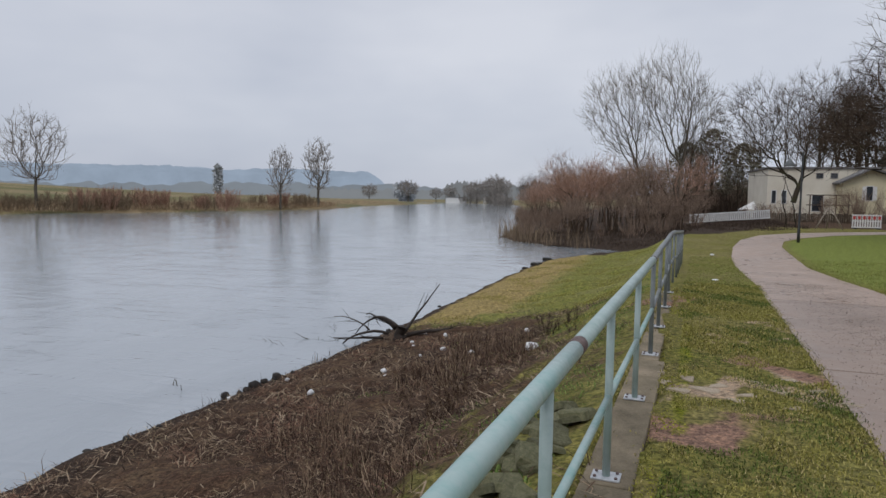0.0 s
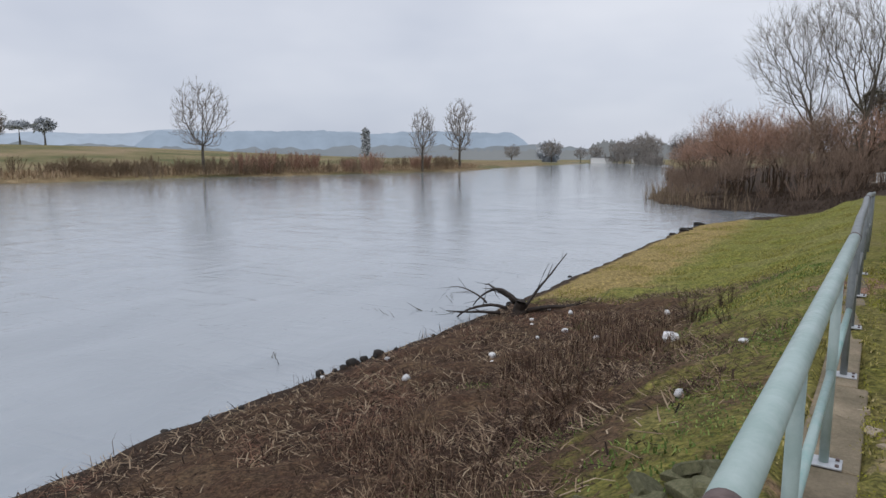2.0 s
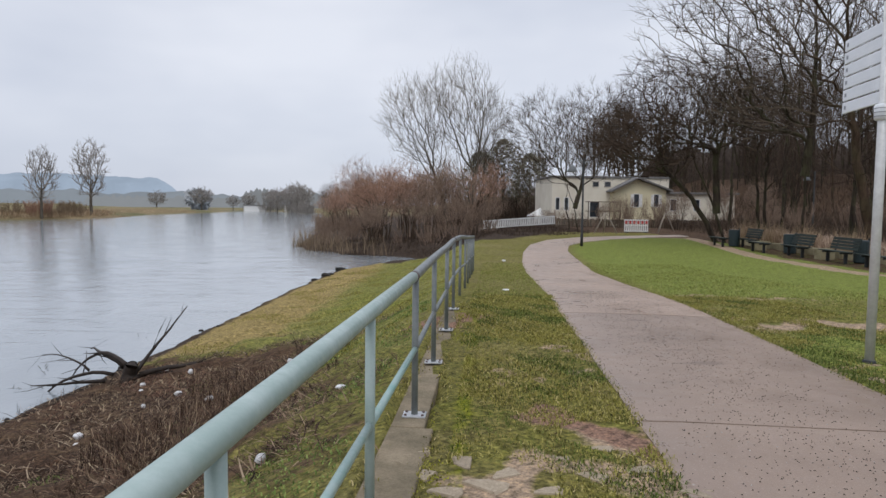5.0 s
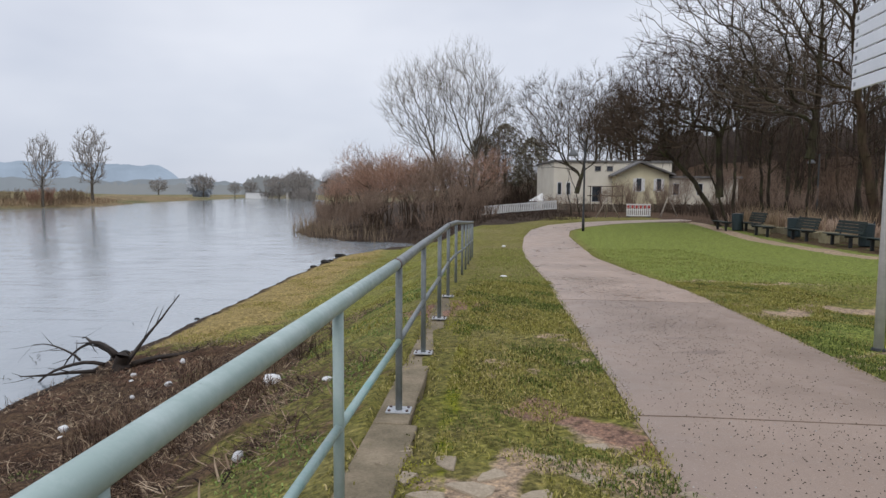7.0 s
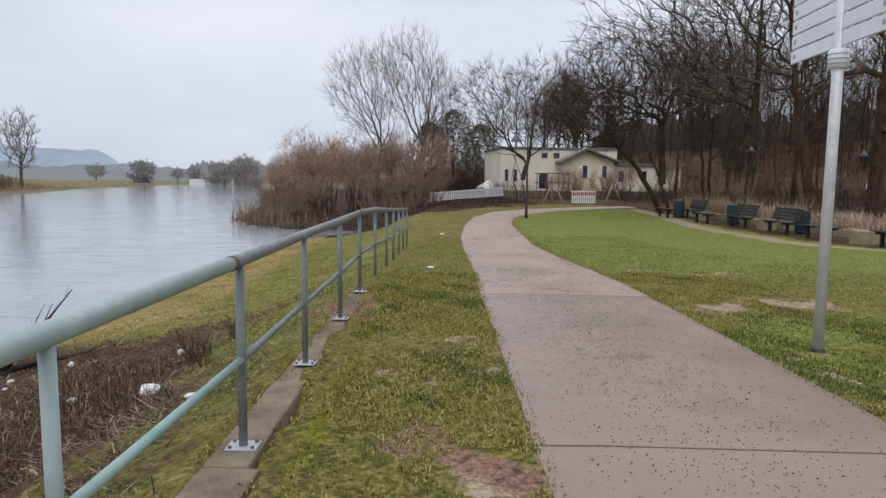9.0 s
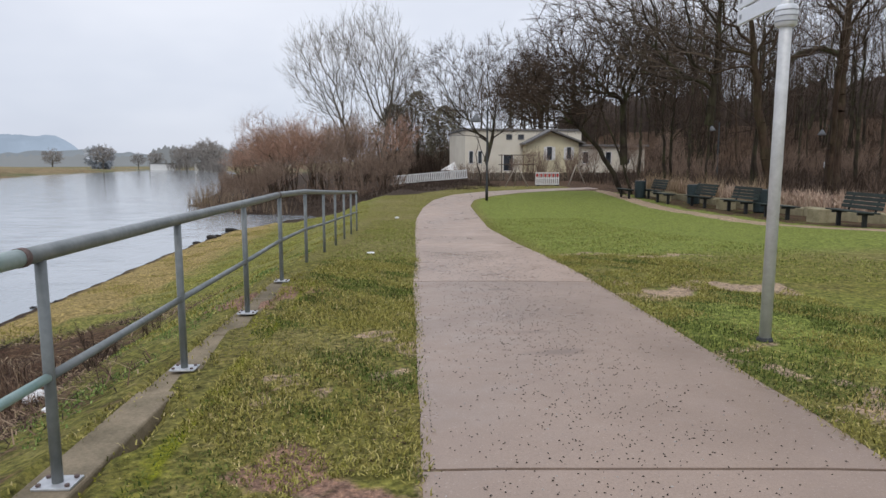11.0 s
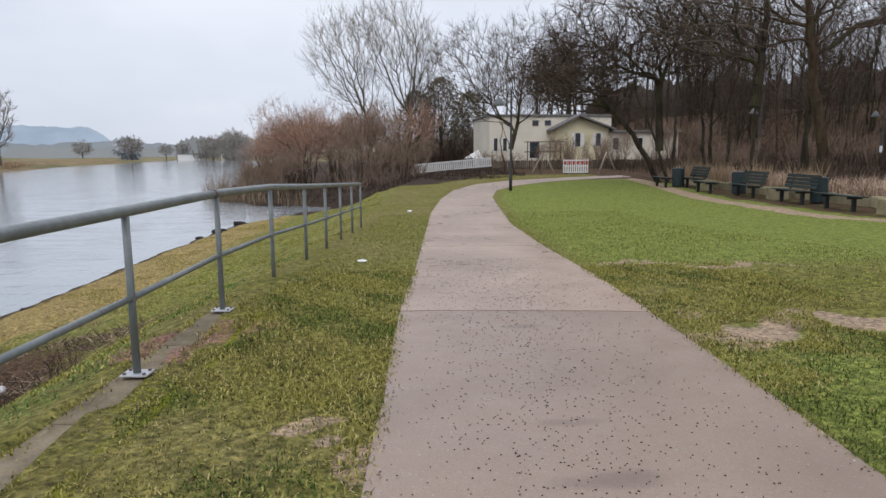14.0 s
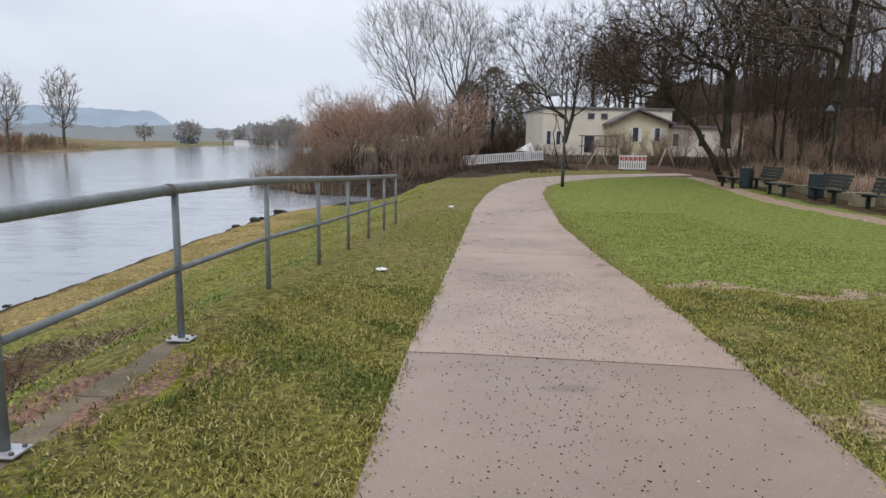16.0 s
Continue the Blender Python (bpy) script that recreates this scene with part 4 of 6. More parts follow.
for k in range(15):
    x = g.uniform(-9, 7.5)
    y = max(47 - 0.25 * x, 46) + g.uniform(2, 14)
    again(brown[k % 2], x, y, g.uniform(0.22, 0.5) * float(np.interp(x, [-9, -4, 1], [0.6, 0.9, 1.0])), g.uniform(0, 360))
for k in range(40):
    y = g.uniform(52, 120)
    again(brown[k % 2], float(shore_x(y)) + g.uniform(0.6, 5.5), y, g.uniform(0.32, 0.62), g.uniform(0, 360))
for k in range(9):
    y = g.uniform(85, 170)
    again((red + dull)[k % 4], float(shore_x(y)) + g.uniform(2, 8), y, g.uniform(0.7, 1.1), g.uniform(0, 360))
for k in range(26):
    again(brown[k % 2], g.uniform(3, 15), g.uniform(82, 98), g.uniform(0.7, 1.3), g.uniform(0, 360))
for k in range(34):
    x = g.uniform(10, 36)
    again(brown[k % 2], x, g.uniform(60.5, 65), g.uniform(0.22, 0.45) * (1.0 if x < 19 else 1.5), g.uniform(0, 360))
for x, y, sc in ((15.2, 57.5, 0.34), (17.6, 60.0, 0.42), (21.4, 58.5, 0.40), (23.6, 61.0, 0.5), (26.0, 59.5, 0.55), (28.2, 62.0, 0.6), (30.4, 60.0, 0.62), (32.5, 63.0, 0.7)):
    again(dull[k % 2], x, y, sc, g.uniform(0, 360), sc * 1.25)
    k += 1
for k in range(130):
    y = g.uniform(14, 62)
    again(brown[k % 2], g.uniform(20.5, 52) + y * 0.1, y, g.uniform(0.2, 0.55), g.uniform(0, 360))


def strands(name, label, category, pts, lo, hi, r, mat, seed, lean=0.25, bend=0.25, flat=False):
    """Many stems or blades as one joined mass."""
    gg = np.random.default_rng(seed)
    n = len(pts)
    p = np.asarray(pts, float)
    L = gg.uniform(lo, hi, n)
    a = gg.uniform(0, 2 * np.pi, n)
    t = gg.normal(0, lean, n)
    d1 = np.stack([np.cos(a) * t, np.sin(a) * t, np.ones(n)], 1)
    if flat:
        d1[:, 2] = gg.uniform(-0.15, 0.5, n)
        d1[:, 0], d1[:, 1] = np.cos(a), np.sin(a)
    d1 /= np.linalg.norm(d1, axis=1, keepdims=True)
    d2 = d1 + np.stack([gg.normal(0, bend, n), gg.normal(0, bend, n), gg.normal(0, bend * 0.5, n) - bend * 0.5], 1)
    d2 /= np.linalg.norm(d2, axis=1, keepdims=True)
    q = p + d1 * (L * 0.55)[:, None]
    e = q + d2 * (L * 0.45)[:, None]
    s = np.stack([np.cos(a + 1.57), np.sin(a + 1.57), np.zeros(n)], 1) * r
    v = np.stack([p - s, p + s, q + s * 0.8, q - s * 0.8, e], 1).reshape(-1, 3)
    i = np.arange(n)[:, None] * 5
    faces = [list(x) for x in np.concatenate([i + [0, 1, 2, 3]], 1)] + [list(x) for x in (i + [3, 2, 4])]
    ob = raw(name, v, [[int(q_) for q_ in fc] for fc in faces], mat)
    return tagged(ob, label, category, kind="stuff")


def scatter(n, x0, x1, y0, y1, keep, seed):
    gg = np.random.default_rng(seed)
    x, y = gg.uniform(x0, x1, n), gg.uniform(y0, y1, n)
    k = keep(x, y, gg)
    x, y = x[k], y[k]
    return np.stack([x, y, height(x, y)], 1)


pts = scatter(26000, -9, 12, 40, 62, lambda x, y, q: (x > shore_x(y) + 0.3) & (y > np.interp(x, [-9, 4, 9, 12], [45, 41.5, 44, 48])) & (y > 39) & (np.sin(x * 1.3 + y) + np.sin(y * 0.9 - x * 0.7) > -0.7), 19)
strands("brushwood", "low dead brush and fallen twigs on the muddy spit", "brushwood", pts, 0.1, 0.45, 0.012, TWIG_DARK, 20, 1.2, 0.8)
# reeds at the tip of the spit, and the dry hedge behind the benches
pts = scatter(4200, -11.5, 2, 45.5, 58, lambda x, y, q: (x < -3.5 + 1.5 * np.sin(y)) & (x > shore_x(y) - 0.3) & (x < shore_x(y) + 1.9) & (np.sin(x * 1.7) + np.sin(y * 1.3 + x) > -0.4), 3)
strands("reeds", "tan dry reeds at the water's edge", "reeds", pts, 0.5, 2.0, 0.012, REED_DARK, 4, 0.45, 0.45)
hedge_x = lambda y: np.interp(y, [8, 17.5, 22, 28, 34, 41], [21.5, 19.4, 18.4, 18.0, 18.0, 18.6])
pts = scatter(40000, 16, 25, 8, 40, lambda x, y, q: np.abs(x - hedge_x(y) - 0.4) < 0.9, 6)
strands("hedge", "russet dry hedge with withered leaves", "hedge", pts, 0.6, 1.0, 0.016, HEDGE, 7, 0.4, 0.6)
pts = scatter(6000, 16, 20, 26, 37, lambda x, y, q: (np.abs(x - hedge_x(y) + 0.6) < 0.5) & (np.sin(y * 2.1) > 0.1), 8)
strands("tall_grass", "pale straw-coloured ornamental grass", "grass", pts, 0.8, 1.6, 0.012, REED, 9, 0.2, 0.3)
pts = scatter(60000, 17, 70, 5, 90, lambda x, y, q: (x > hedge_x(y) + 1.2) & ~((x > 10) & (x < 35) & (y > 62) & (y < 80)) & (x > 0.35 * y), 12)
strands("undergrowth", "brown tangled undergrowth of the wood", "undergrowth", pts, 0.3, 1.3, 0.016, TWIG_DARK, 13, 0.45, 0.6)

pts = scatter(9000, 2, 16, 81, 100, lambda x, y, q: x > 2 + (y - 81) * 0.1, 14)
strands("undergrowth", "dark brown thicket past the footbridge", "undergrowth", pts, 1.0, 3.6, 0.03, TWIG_DARK, 15, 0.35, 0.4)

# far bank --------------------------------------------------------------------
far_a = tree("bank_tree", "bare oval tree on the far river bank", -89.0, 81.5, -1.0, BARK_GREY, TWIG_HAZED, fatten=1.6, seed=101, stems=[[(0, 0, -0.3), (0, 0, 3.5), (0.3, 0, 8)]], blobs=[(0.1, 0, 7.2, 3.8, 3.8, 4.8, 380)], bf=0.6, tip=0.015, twigs=5, twig_len=0.8, up=0.5)
far_b = tree("bank_tree", "slender bare tree beside the far water's edge", -71.0, 125.5, -1.5, BARK_GREY, TWIG_HAZED, fatten=1.8, seed=103, stems=[[(0, 0, -0.3), (0, 0, 3.0), (0.2, 0, 7)]], blobs=[(0.1, 0, 6.6, 2.3, 2.3, 4.6, 300)], bf=0.6, tip=0.018, twigs=5, twig_len=0.8, up=0.6)
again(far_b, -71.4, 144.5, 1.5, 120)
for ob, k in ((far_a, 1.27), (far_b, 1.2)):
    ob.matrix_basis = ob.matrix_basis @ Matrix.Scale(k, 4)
wide = tree("field_tree", "round bare tree in the far meadow", -254, 113, ground_z(-254, 113), BARK_GREY, TWIG_HAZED, fatten=2.4, group="meadow trees", seed=107, stems=[[(0, 0, -0.3), (0, 0, 3.5), (0.3, 0, 8)]], blobs=[(0.1, 0, 8.6, 6.0, 6.0, 4.6, 300)], bf=0.35, tip=0.035, twigs=5, twig_len=1.3, up=0.2)
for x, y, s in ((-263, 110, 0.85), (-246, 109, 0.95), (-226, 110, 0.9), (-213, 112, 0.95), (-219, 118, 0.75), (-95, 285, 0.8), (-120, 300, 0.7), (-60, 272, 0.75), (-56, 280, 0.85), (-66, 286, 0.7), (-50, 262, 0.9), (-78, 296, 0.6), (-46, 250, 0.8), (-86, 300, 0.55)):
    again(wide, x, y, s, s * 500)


low_scrub = bush("field_scrub", "brown scrub under the far trees", -58, 268, -0.8, TWIG_HAZED, 131, 4.0, 24, 1.6, 9, 3.2, "far scrub", low=0.4)
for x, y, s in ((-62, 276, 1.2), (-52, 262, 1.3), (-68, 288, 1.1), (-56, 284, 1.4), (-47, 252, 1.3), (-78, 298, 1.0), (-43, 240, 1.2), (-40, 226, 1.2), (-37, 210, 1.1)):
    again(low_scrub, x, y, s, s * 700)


def crown_cards(name, label, x, y, z, w, h, n, mat, seed, r, conic=0.0, trunk=0.0):
    """A dense crown of many small leaf clumps on a trunk."""
    gg = np.random.default_rng(seed)
    base = tagged(empty(name, x, y, z), label, "tree")
    u = gg.uniform(0, 1, n)
    a = gg.uniform(0, 2 * np.pi, n)
    prof = np.sqrt(np.clip(1 - (2 * u - 1) ** 2, 0, 1)) * (1 - conic) + (1 - u) * conic
    rad = w * prof * gg.uniform(0.5, 1.0, n) * (1 + 0.25 * np.sin(a * 3 + u * 9))
    c = np.stack([np.cos(a) * rad, np.sin(a) * rad, trunk + u * (h - trunk)], 1)
    o = gg.normal(0, r, (n, 3, 3))
    v = (c[:, None] + o).reshape(-1, 3)
    raw("crown", v, np.arange(n * 3).reshape(-1, 3), mat, base)
    tv, tf = tubes(np.array([(0, 0, -0.3, 0, 0, h * 0.7, w * 0.08 + 0.08, 0.05)]), 7)
    raw("trunk", tv, tf, BARK_GREY, base, True)
    return base


# leaf colours lightened to paint in the haze over these trees
IVY_HAZED = strand_material("haze_paled_ivy", [(0.0, (0.11, 0.10, 0.07)), (1.0, (0.24, 0.215, 0.155))])
GREEN_HAZED = strand_material("haze_paled_evergreen", [(0.0, (0.36, 0.375, 0.39)), (1.0, (0.50, 0.52, 0.54))])
crown_cards("pine_tree", "far pine with a flat-topped crown, paled by painted haze", -191, 110, ground_z(-191, 110), 3.0, 6, 420, GREEN_HAZED, 3, 0.5, 0.1, 4.5)
crown_cards("pine_tree", "far pine with a ragged crown, paled by painted haze", -181, 111, ground_z(-181, 111), 2.8, 6.5, 420, GREEN_HAZED, 4, 0.5, 0.2, 3.5)
crown_cards("columnar_poplar", "narrow column-shaped poplar in the distance", -150, 220, ground_z(-150, 220), 1.3, 10.6, 900, GREEN_HAZED, 5, 0.6, 0.3, 1.0)
crown_cards("round_tree", "round tree beyond the river bend, paled by painted haze", -101, 299, ground_z(-101, 299), 4.4, 9, 1800, GREEN_HAZED, 6, 1.0, 0.0, 1.5)
bank = [bush("bank_shrub", "brown scrub along the far bank", -75, 60, -1.5, REED_DARK, 120, 2.2, 15, 1.8, 6, 3.4, "far bank shrubs"),
        bush("bank_shrub", "orange-brown willow shrub on the far bank", -64, 95, -1.4, TWIG_RED, 121, 3.6, 30, 0.9, 9, 2.0, "far bank shrubs")]
g = random.Random(12)
for k in range(120):
    y = g.uniform(20, 150) if k < 70 else g.gauss(66, 4) if k < 92 else g.gauss(92, 10)
    again(bank[0], float(far_x(y)) - g.uniform(0.5, 9), y, g.uniform(0.6, 1.3), g.uniform(0, 360), g.uniform(0.5, 1.25))
for y, s in ((88, 1.0), (91, 1.1), (98, 1.0), (101, 0.9), (107, 0.7), (126, 0.8), (129, 0.9)):
    again(bank[1], float(far_x(y)) - g.uniform(1, 4), y, s, g.uniform(0, 360))
pts = scatter(40000, -100, -55, 15, 160, lambda x, y, q: (x < far_x(y) - 0.3) & (x > far_x(y) - 9), 17)
strands("bank_grass", "withered straw grass on the far bank", "grass", pts, 0.3, 1.3, 0.05, REED, 18, 0.4, 0.4)


def ridge(name, label, dist, a0, a1, lo, hi, mat, seed, rough=0.3, ends=0.12):
    """A far skyline as a curved relief standing on the plain."""
    n = 1100
    rows = []
    for k in range(n + 1):
        u = k / n
        a = radians(a0 + (a1 - a0) * u)
        e = min(1, u / ends, (1 - u) / ends)
        h = (lo + (hi - lo) * (0.5 + 0.5 * noise.fractal(Vector((u * 6, seed, 0)), 1.0, 2.0, 3))) * (e ** 0.6)
        h *= 1 + rough * noise.noise(Vector((u * 45, seed, 3))) + rough * 0.5 * noise.noise(Vector((u * 130, seed, 5))) + (rough * 0.35 * noise.noise(Vector((u * 420, seed, 7))) if dist < 200 else 0)
        x, y = -math.sin(a), math.cos(a)
        rows.append([(x * dist, y * dist, -3), (x * dist, y * dist, max(h, 0.2) * 0.7), (x * (dist * 1.03), y * (dist * 1.03), max(h, 0.3)), (x * dist * 1.2, y * dist * 1.2, -3)])
    v = [p for r in rows for p in r]
    f = [[i * 4 + k, i * 4 + k + 1, i * 4 + k + 5, i * 4 + k + 4] for i in range(n) for k in range(3)]
    return tagged(raw(name, v, f, mat, smooth=True), label, "backdrop", kind="structure")


# skylines glow in haze tints; their distance is put into the colour
ridge("backdrop_hills", "wooded hills with pale blue haze in their colour", 2300, 84, 19.5, 45, 105, haze_material("blue_haze", (0.42, 0.50, 0.62)), 3.3, 0.03, 0.05)
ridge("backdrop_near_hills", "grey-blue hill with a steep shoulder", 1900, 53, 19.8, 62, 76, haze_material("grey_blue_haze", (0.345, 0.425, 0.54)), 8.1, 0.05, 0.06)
ridge("backdrop_woods", "line of far woods with grey haze in its colour", 900, 100, 14, 10, 17, haze_material("grey_haze", (0.255, 0.29, 0.33)), 5.5, 0.4, 0.02)
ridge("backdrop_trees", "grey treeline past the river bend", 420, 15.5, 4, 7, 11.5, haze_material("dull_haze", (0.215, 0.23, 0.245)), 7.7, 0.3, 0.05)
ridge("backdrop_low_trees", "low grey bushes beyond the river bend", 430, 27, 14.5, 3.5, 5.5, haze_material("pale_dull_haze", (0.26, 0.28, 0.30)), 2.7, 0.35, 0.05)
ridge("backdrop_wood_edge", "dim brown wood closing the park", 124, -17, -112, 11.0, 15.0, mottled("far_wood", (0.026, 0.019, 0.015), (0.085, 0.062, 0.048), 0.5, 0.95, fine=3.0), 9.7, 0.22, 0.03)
for x, y, w, h in ((7.2, 87, 2.8, 9.0), (10.6, 89, 3.4, 10.6), (13.6, 86, 2.6, 8.6)):
    crown_cards("ivy_clad_tree", "dark ivy-clad tree beside the house", x, y, ground_z(x, y), w, h, 3600, IVY_HAZED, int(x * 10), 0.12, 0.15, 1.0)

# things in the park ----------------------------------------------------------
GREEN_WOOD = mottled("dark_green_painted_slats", (0.009, 0.016, 0.013), (0.032, 0.045, 0.038), 9.0, 0.65, 0.0, 0.4, 0.25, 0.004, vary=0.25)
BLACK_IRON = mottled("black_iron", (0.012, 0.013, 0.013), (0.035, 0.036, 0.036), 14.0, 0.55, 0.2, 0.4, 0.2, 0.003)
SANDSTONE = mottled("mossy_sandstone", (0.17, 0.145, 0.075), (0.38, 0.33, 0.21), 3.0, 0.9, relief=0.5, dist=0.02, fine=25.0, vary=0.2)
BIN_GREEN = mottled("bin_teal_plastic", (0.014, 0.026, 0.028), (0.034, 0.052, 0.056), 8.0, 0.5, 0.0, 0.4, 0.15, 0.003)
WHITE_PLASTIC = mottled("white_plastic", (0.60, 0.59, 0.56), (0.82, 0.81, 0.79), 5.0, 0.5, 0.0, 0.4, 0.1, 0.003)
RED_FILM = mottled("red_reflective_film", (0.38, 0.035, 0.03), (0.55, 0.06, 0.05), 20.0, 0.4, 0.0, 0.5, 0.0)
WHITE_PAINT = mottled("white_sign_enamel", (0.66, 0.68, 0.71), (0.80, 0.81, 0.83), 3.0, 0.35, 0.0, 0.5, 0.05, 0.002, vary=0.04)
PRINT = mottled("grey_print", (0.25, 0.26, 0.28), (0.35, 0.36, 0.38), 8.0, 0.5, relief=0.0)
CREAM = mottled("cream_render", (0.62, 0.56, 0.45), (0.78, 0.73, 0.62), 0.8, 0.9, relief=0.2, fine=14.0)
YELLOW = mottled("yellow_render", (0.60, 0.53, 0.34), (0.74, 0.67, 0.47), 0.8, 0.9, relief=0.2, fine=14.0)
ROOFING = mottled("grey_roof", (0.10, 0.095, 0.09), (0.22, 0.21, 0.20), 2.0, 0.85, relief=0.3, fine=20.0)
BOARD = mottled("brown_weathered_boards", (0.06, 0.045, 0.032), (0.17, 0.13, 0.095), 4.0, 0.9, relief=0.4, fine=30.0, vary=0.3)
POLE_WOOD = mottled("pale_timber_pole", (0.20, 0.165, 0.13), (0.38, 0.33, 0.27), 6.0, 0.85, relief=0.3)
PLASTIC_BAG = mottled("crumpled_white_film", (0.60, 0.59, 0.58), (0.85, 0.84, 0.83), 12.0, 0.4, 0.0, 0.5, 0.5, 0.01)
ALU = mottled("brushed_aluminium", (0.50, 0.50, 0.49), (0.72, 0.72, 0.71), 9.0, 0.45, 0.25, 0.5, 0.1, 0.002)


def glass_material():
    m, n, l, b = material("dark_window_glass", 0.06, 0.0, 0.6)
    co = n.new("ShaderNodeTexCoord").outputs["Object"]
    l.new(ramp(n, l, noise_node(n, l, co, 1.5), [(0.35, (0.015, 0.018, 0.022)), (0.65, (0.05, 0.055, 0.065))]), b.inputs["Base Color"])
    return m


GLASS = glass_material()
LANTERN = mottled("grey_lantern_enamel", (0.10, 0.105, 0.11), (0.17, 0.175, 0.18), 8.0, 0.6, 0.0, 0.3, 0.1, 0.002)


def bench(x, y, rz, back=True):
    """A slatted park bench on two pedestal legs, its front towards -x."""
    z = ground_z(x, y)
    b = tagged(empty("park_bench", x, y, z, rz), "dark green slatted park bench by the hedge" if back else "backless dark green slatted park bench", "bench", "park benches")
    half = 0.95
    for k in range(4):
        bm = bmesh.new()
        box(bm, -0.22 + k * 0.115, -0.12 + k * 0.115, -half, half, 0.43 - 0.006 * k, 0.465 - 0.006 * k, 0.008)
        part("seat_slat", bm, GREEN_WOOD, b)
    if back:
        for k in range(4):
            bm = bmesh.new()
            box(bm, -0.018, 0.018, -half, half, -0.05, 0.05, 0.008, pose(0.265 + k * 0.035, 0, 0.55 + k * 0.115, 0, 17, 0))
            part("back_slat", bm, GREEN_WOOD, b)
    for s in (-0.62, 0.62):
        bm = bmesh.new()
        box(bm, -0.05, 0.06, s - 0.045, s + 0.045, -0.02, 0.37, 0.01)
        part("leg", bm, BLACK_IRON, b)
        bm = bmesh.new()
        box(bm, -0.21, 0.24, s - 0.03, s + 0.03, 0.36, 0.43, 0.012)
        part("bracket", bm, BLACK_IRON, b)
        if back:
            bm = bmesh.new()
            box(bm, -0.02, 0.02, s - 0.025, s + 0.025, -0.28, 0.26, 0.006, pose(0.345, 0, 0.68, 0, 17, 0))
            part("back_support", bm, BLACK_IRON, b)
    return b


for x, y, rz, back in ((15.1, 34.4, -6, False), (16.0, 33.2, -6, True), (15.2, 30.6, -6, False), (15.6, 28.3, -6, True), (15.5, 25.4, -5, True), (15.4, 23.0, -4, False), (15.3, 19.6, -10, True), (15.9, 15.9, -12, True)):
    bench(x, y, rz, back)


def litter_bin(x, y):
    z = ground_z(x, y)
    b = tagged(empty("litter_bin", x, y, z), "dark teal ribbed park litter bin", "litter bin", "litter bins")
    bm = bmesh.new()
    prof = [(0.02, 0.21), (0.06, 0.235), (0.5, 0.255), (0.78, 0.26), (0.80, 0.25)]
    rings = []
    for zz, r in prof:
        rings.append([bm.verts.new((r * (1 + 0.02 * (k % 2)) * math.cos(k * math.pi / 16), r * (1 + 0.02 * (k % 2)) * math.sin(k * math.pi / 16), zz)) for k in range(32)])
    for a, c in zip(rings, rings[1:]):
        for k in range(32):
            bm.faces.new((a[k], a[(k + 1) % 32], c[(k + 1) % 32], c[k]))
    bm.faces.new(rings[0][::-1])
    part("body", bm, BIN_GREEN, b)
    bm = bmesh.new()
    tube(bm, [(0, 0, 0.80), (0, 0, 0.83), (0, 0, 0.86)], [0.27, 0.275, 0.22], 24)
    part("rim", bm, BIN_GREEN, b)
    bm = bmesh.new()
    box(bm, 0.25, 0.30, -0.03, 0.03, -0.05, 0.95, 0.01)
    part("post", bm, BLACK_IRON, b)
    return b


for x, y in ((15.7, 34.0), (16.2, 29.8), (16.3, 25.2), (16.2, 18.7)):
    litter_bin(x, y)

# low sandstone plinths behind the benches
gr = random.Random(31)
wall = tagged(empty("low_wall", 16.8, 25, 0), "mossy low sandstone edging wall behind the benches", "wall")
winv = wall.matrix_basis.inverted()
y = 15.0
while y < 36:
    L = gr.uniform(0.9, 1.5)
    x = float(np.interp(y, [15, 19.5, 23, 28, 36], [17.9, 17.2, 16.9, 16.8, 17.0]))
    bm = bmesh.new()
    box(bm, x, x + 0.4, y + 0.01, y + L, ground_z(x, y) - 0.1, ground_z(x, y) + 0.30 + gr.uniform(-0.03, 0.03), 0.03)
    ob = part("stone_block", bm, SANDSTONE, wall)
    ob.matrix_parent_inverse = winv
    y += L
for x, y, s in ((16.1, 27.1, 0.28), (16.0, 21.6, 0.34), (15.9, 31.9, 0.26)):
    bm = bmesh.new()
    box(bm, -s, s, -s * 0.9, s * 0.9, -0.05, 0.42, 0.03)
    ob = part("stone_plinth", bm, SANDSTONE)
    ob.matrix_basis = pose(x, y, ground_z(x, y))
    tagged(ob, "squared sandstone block beside a bench", "stone block", "sandstone plinths")


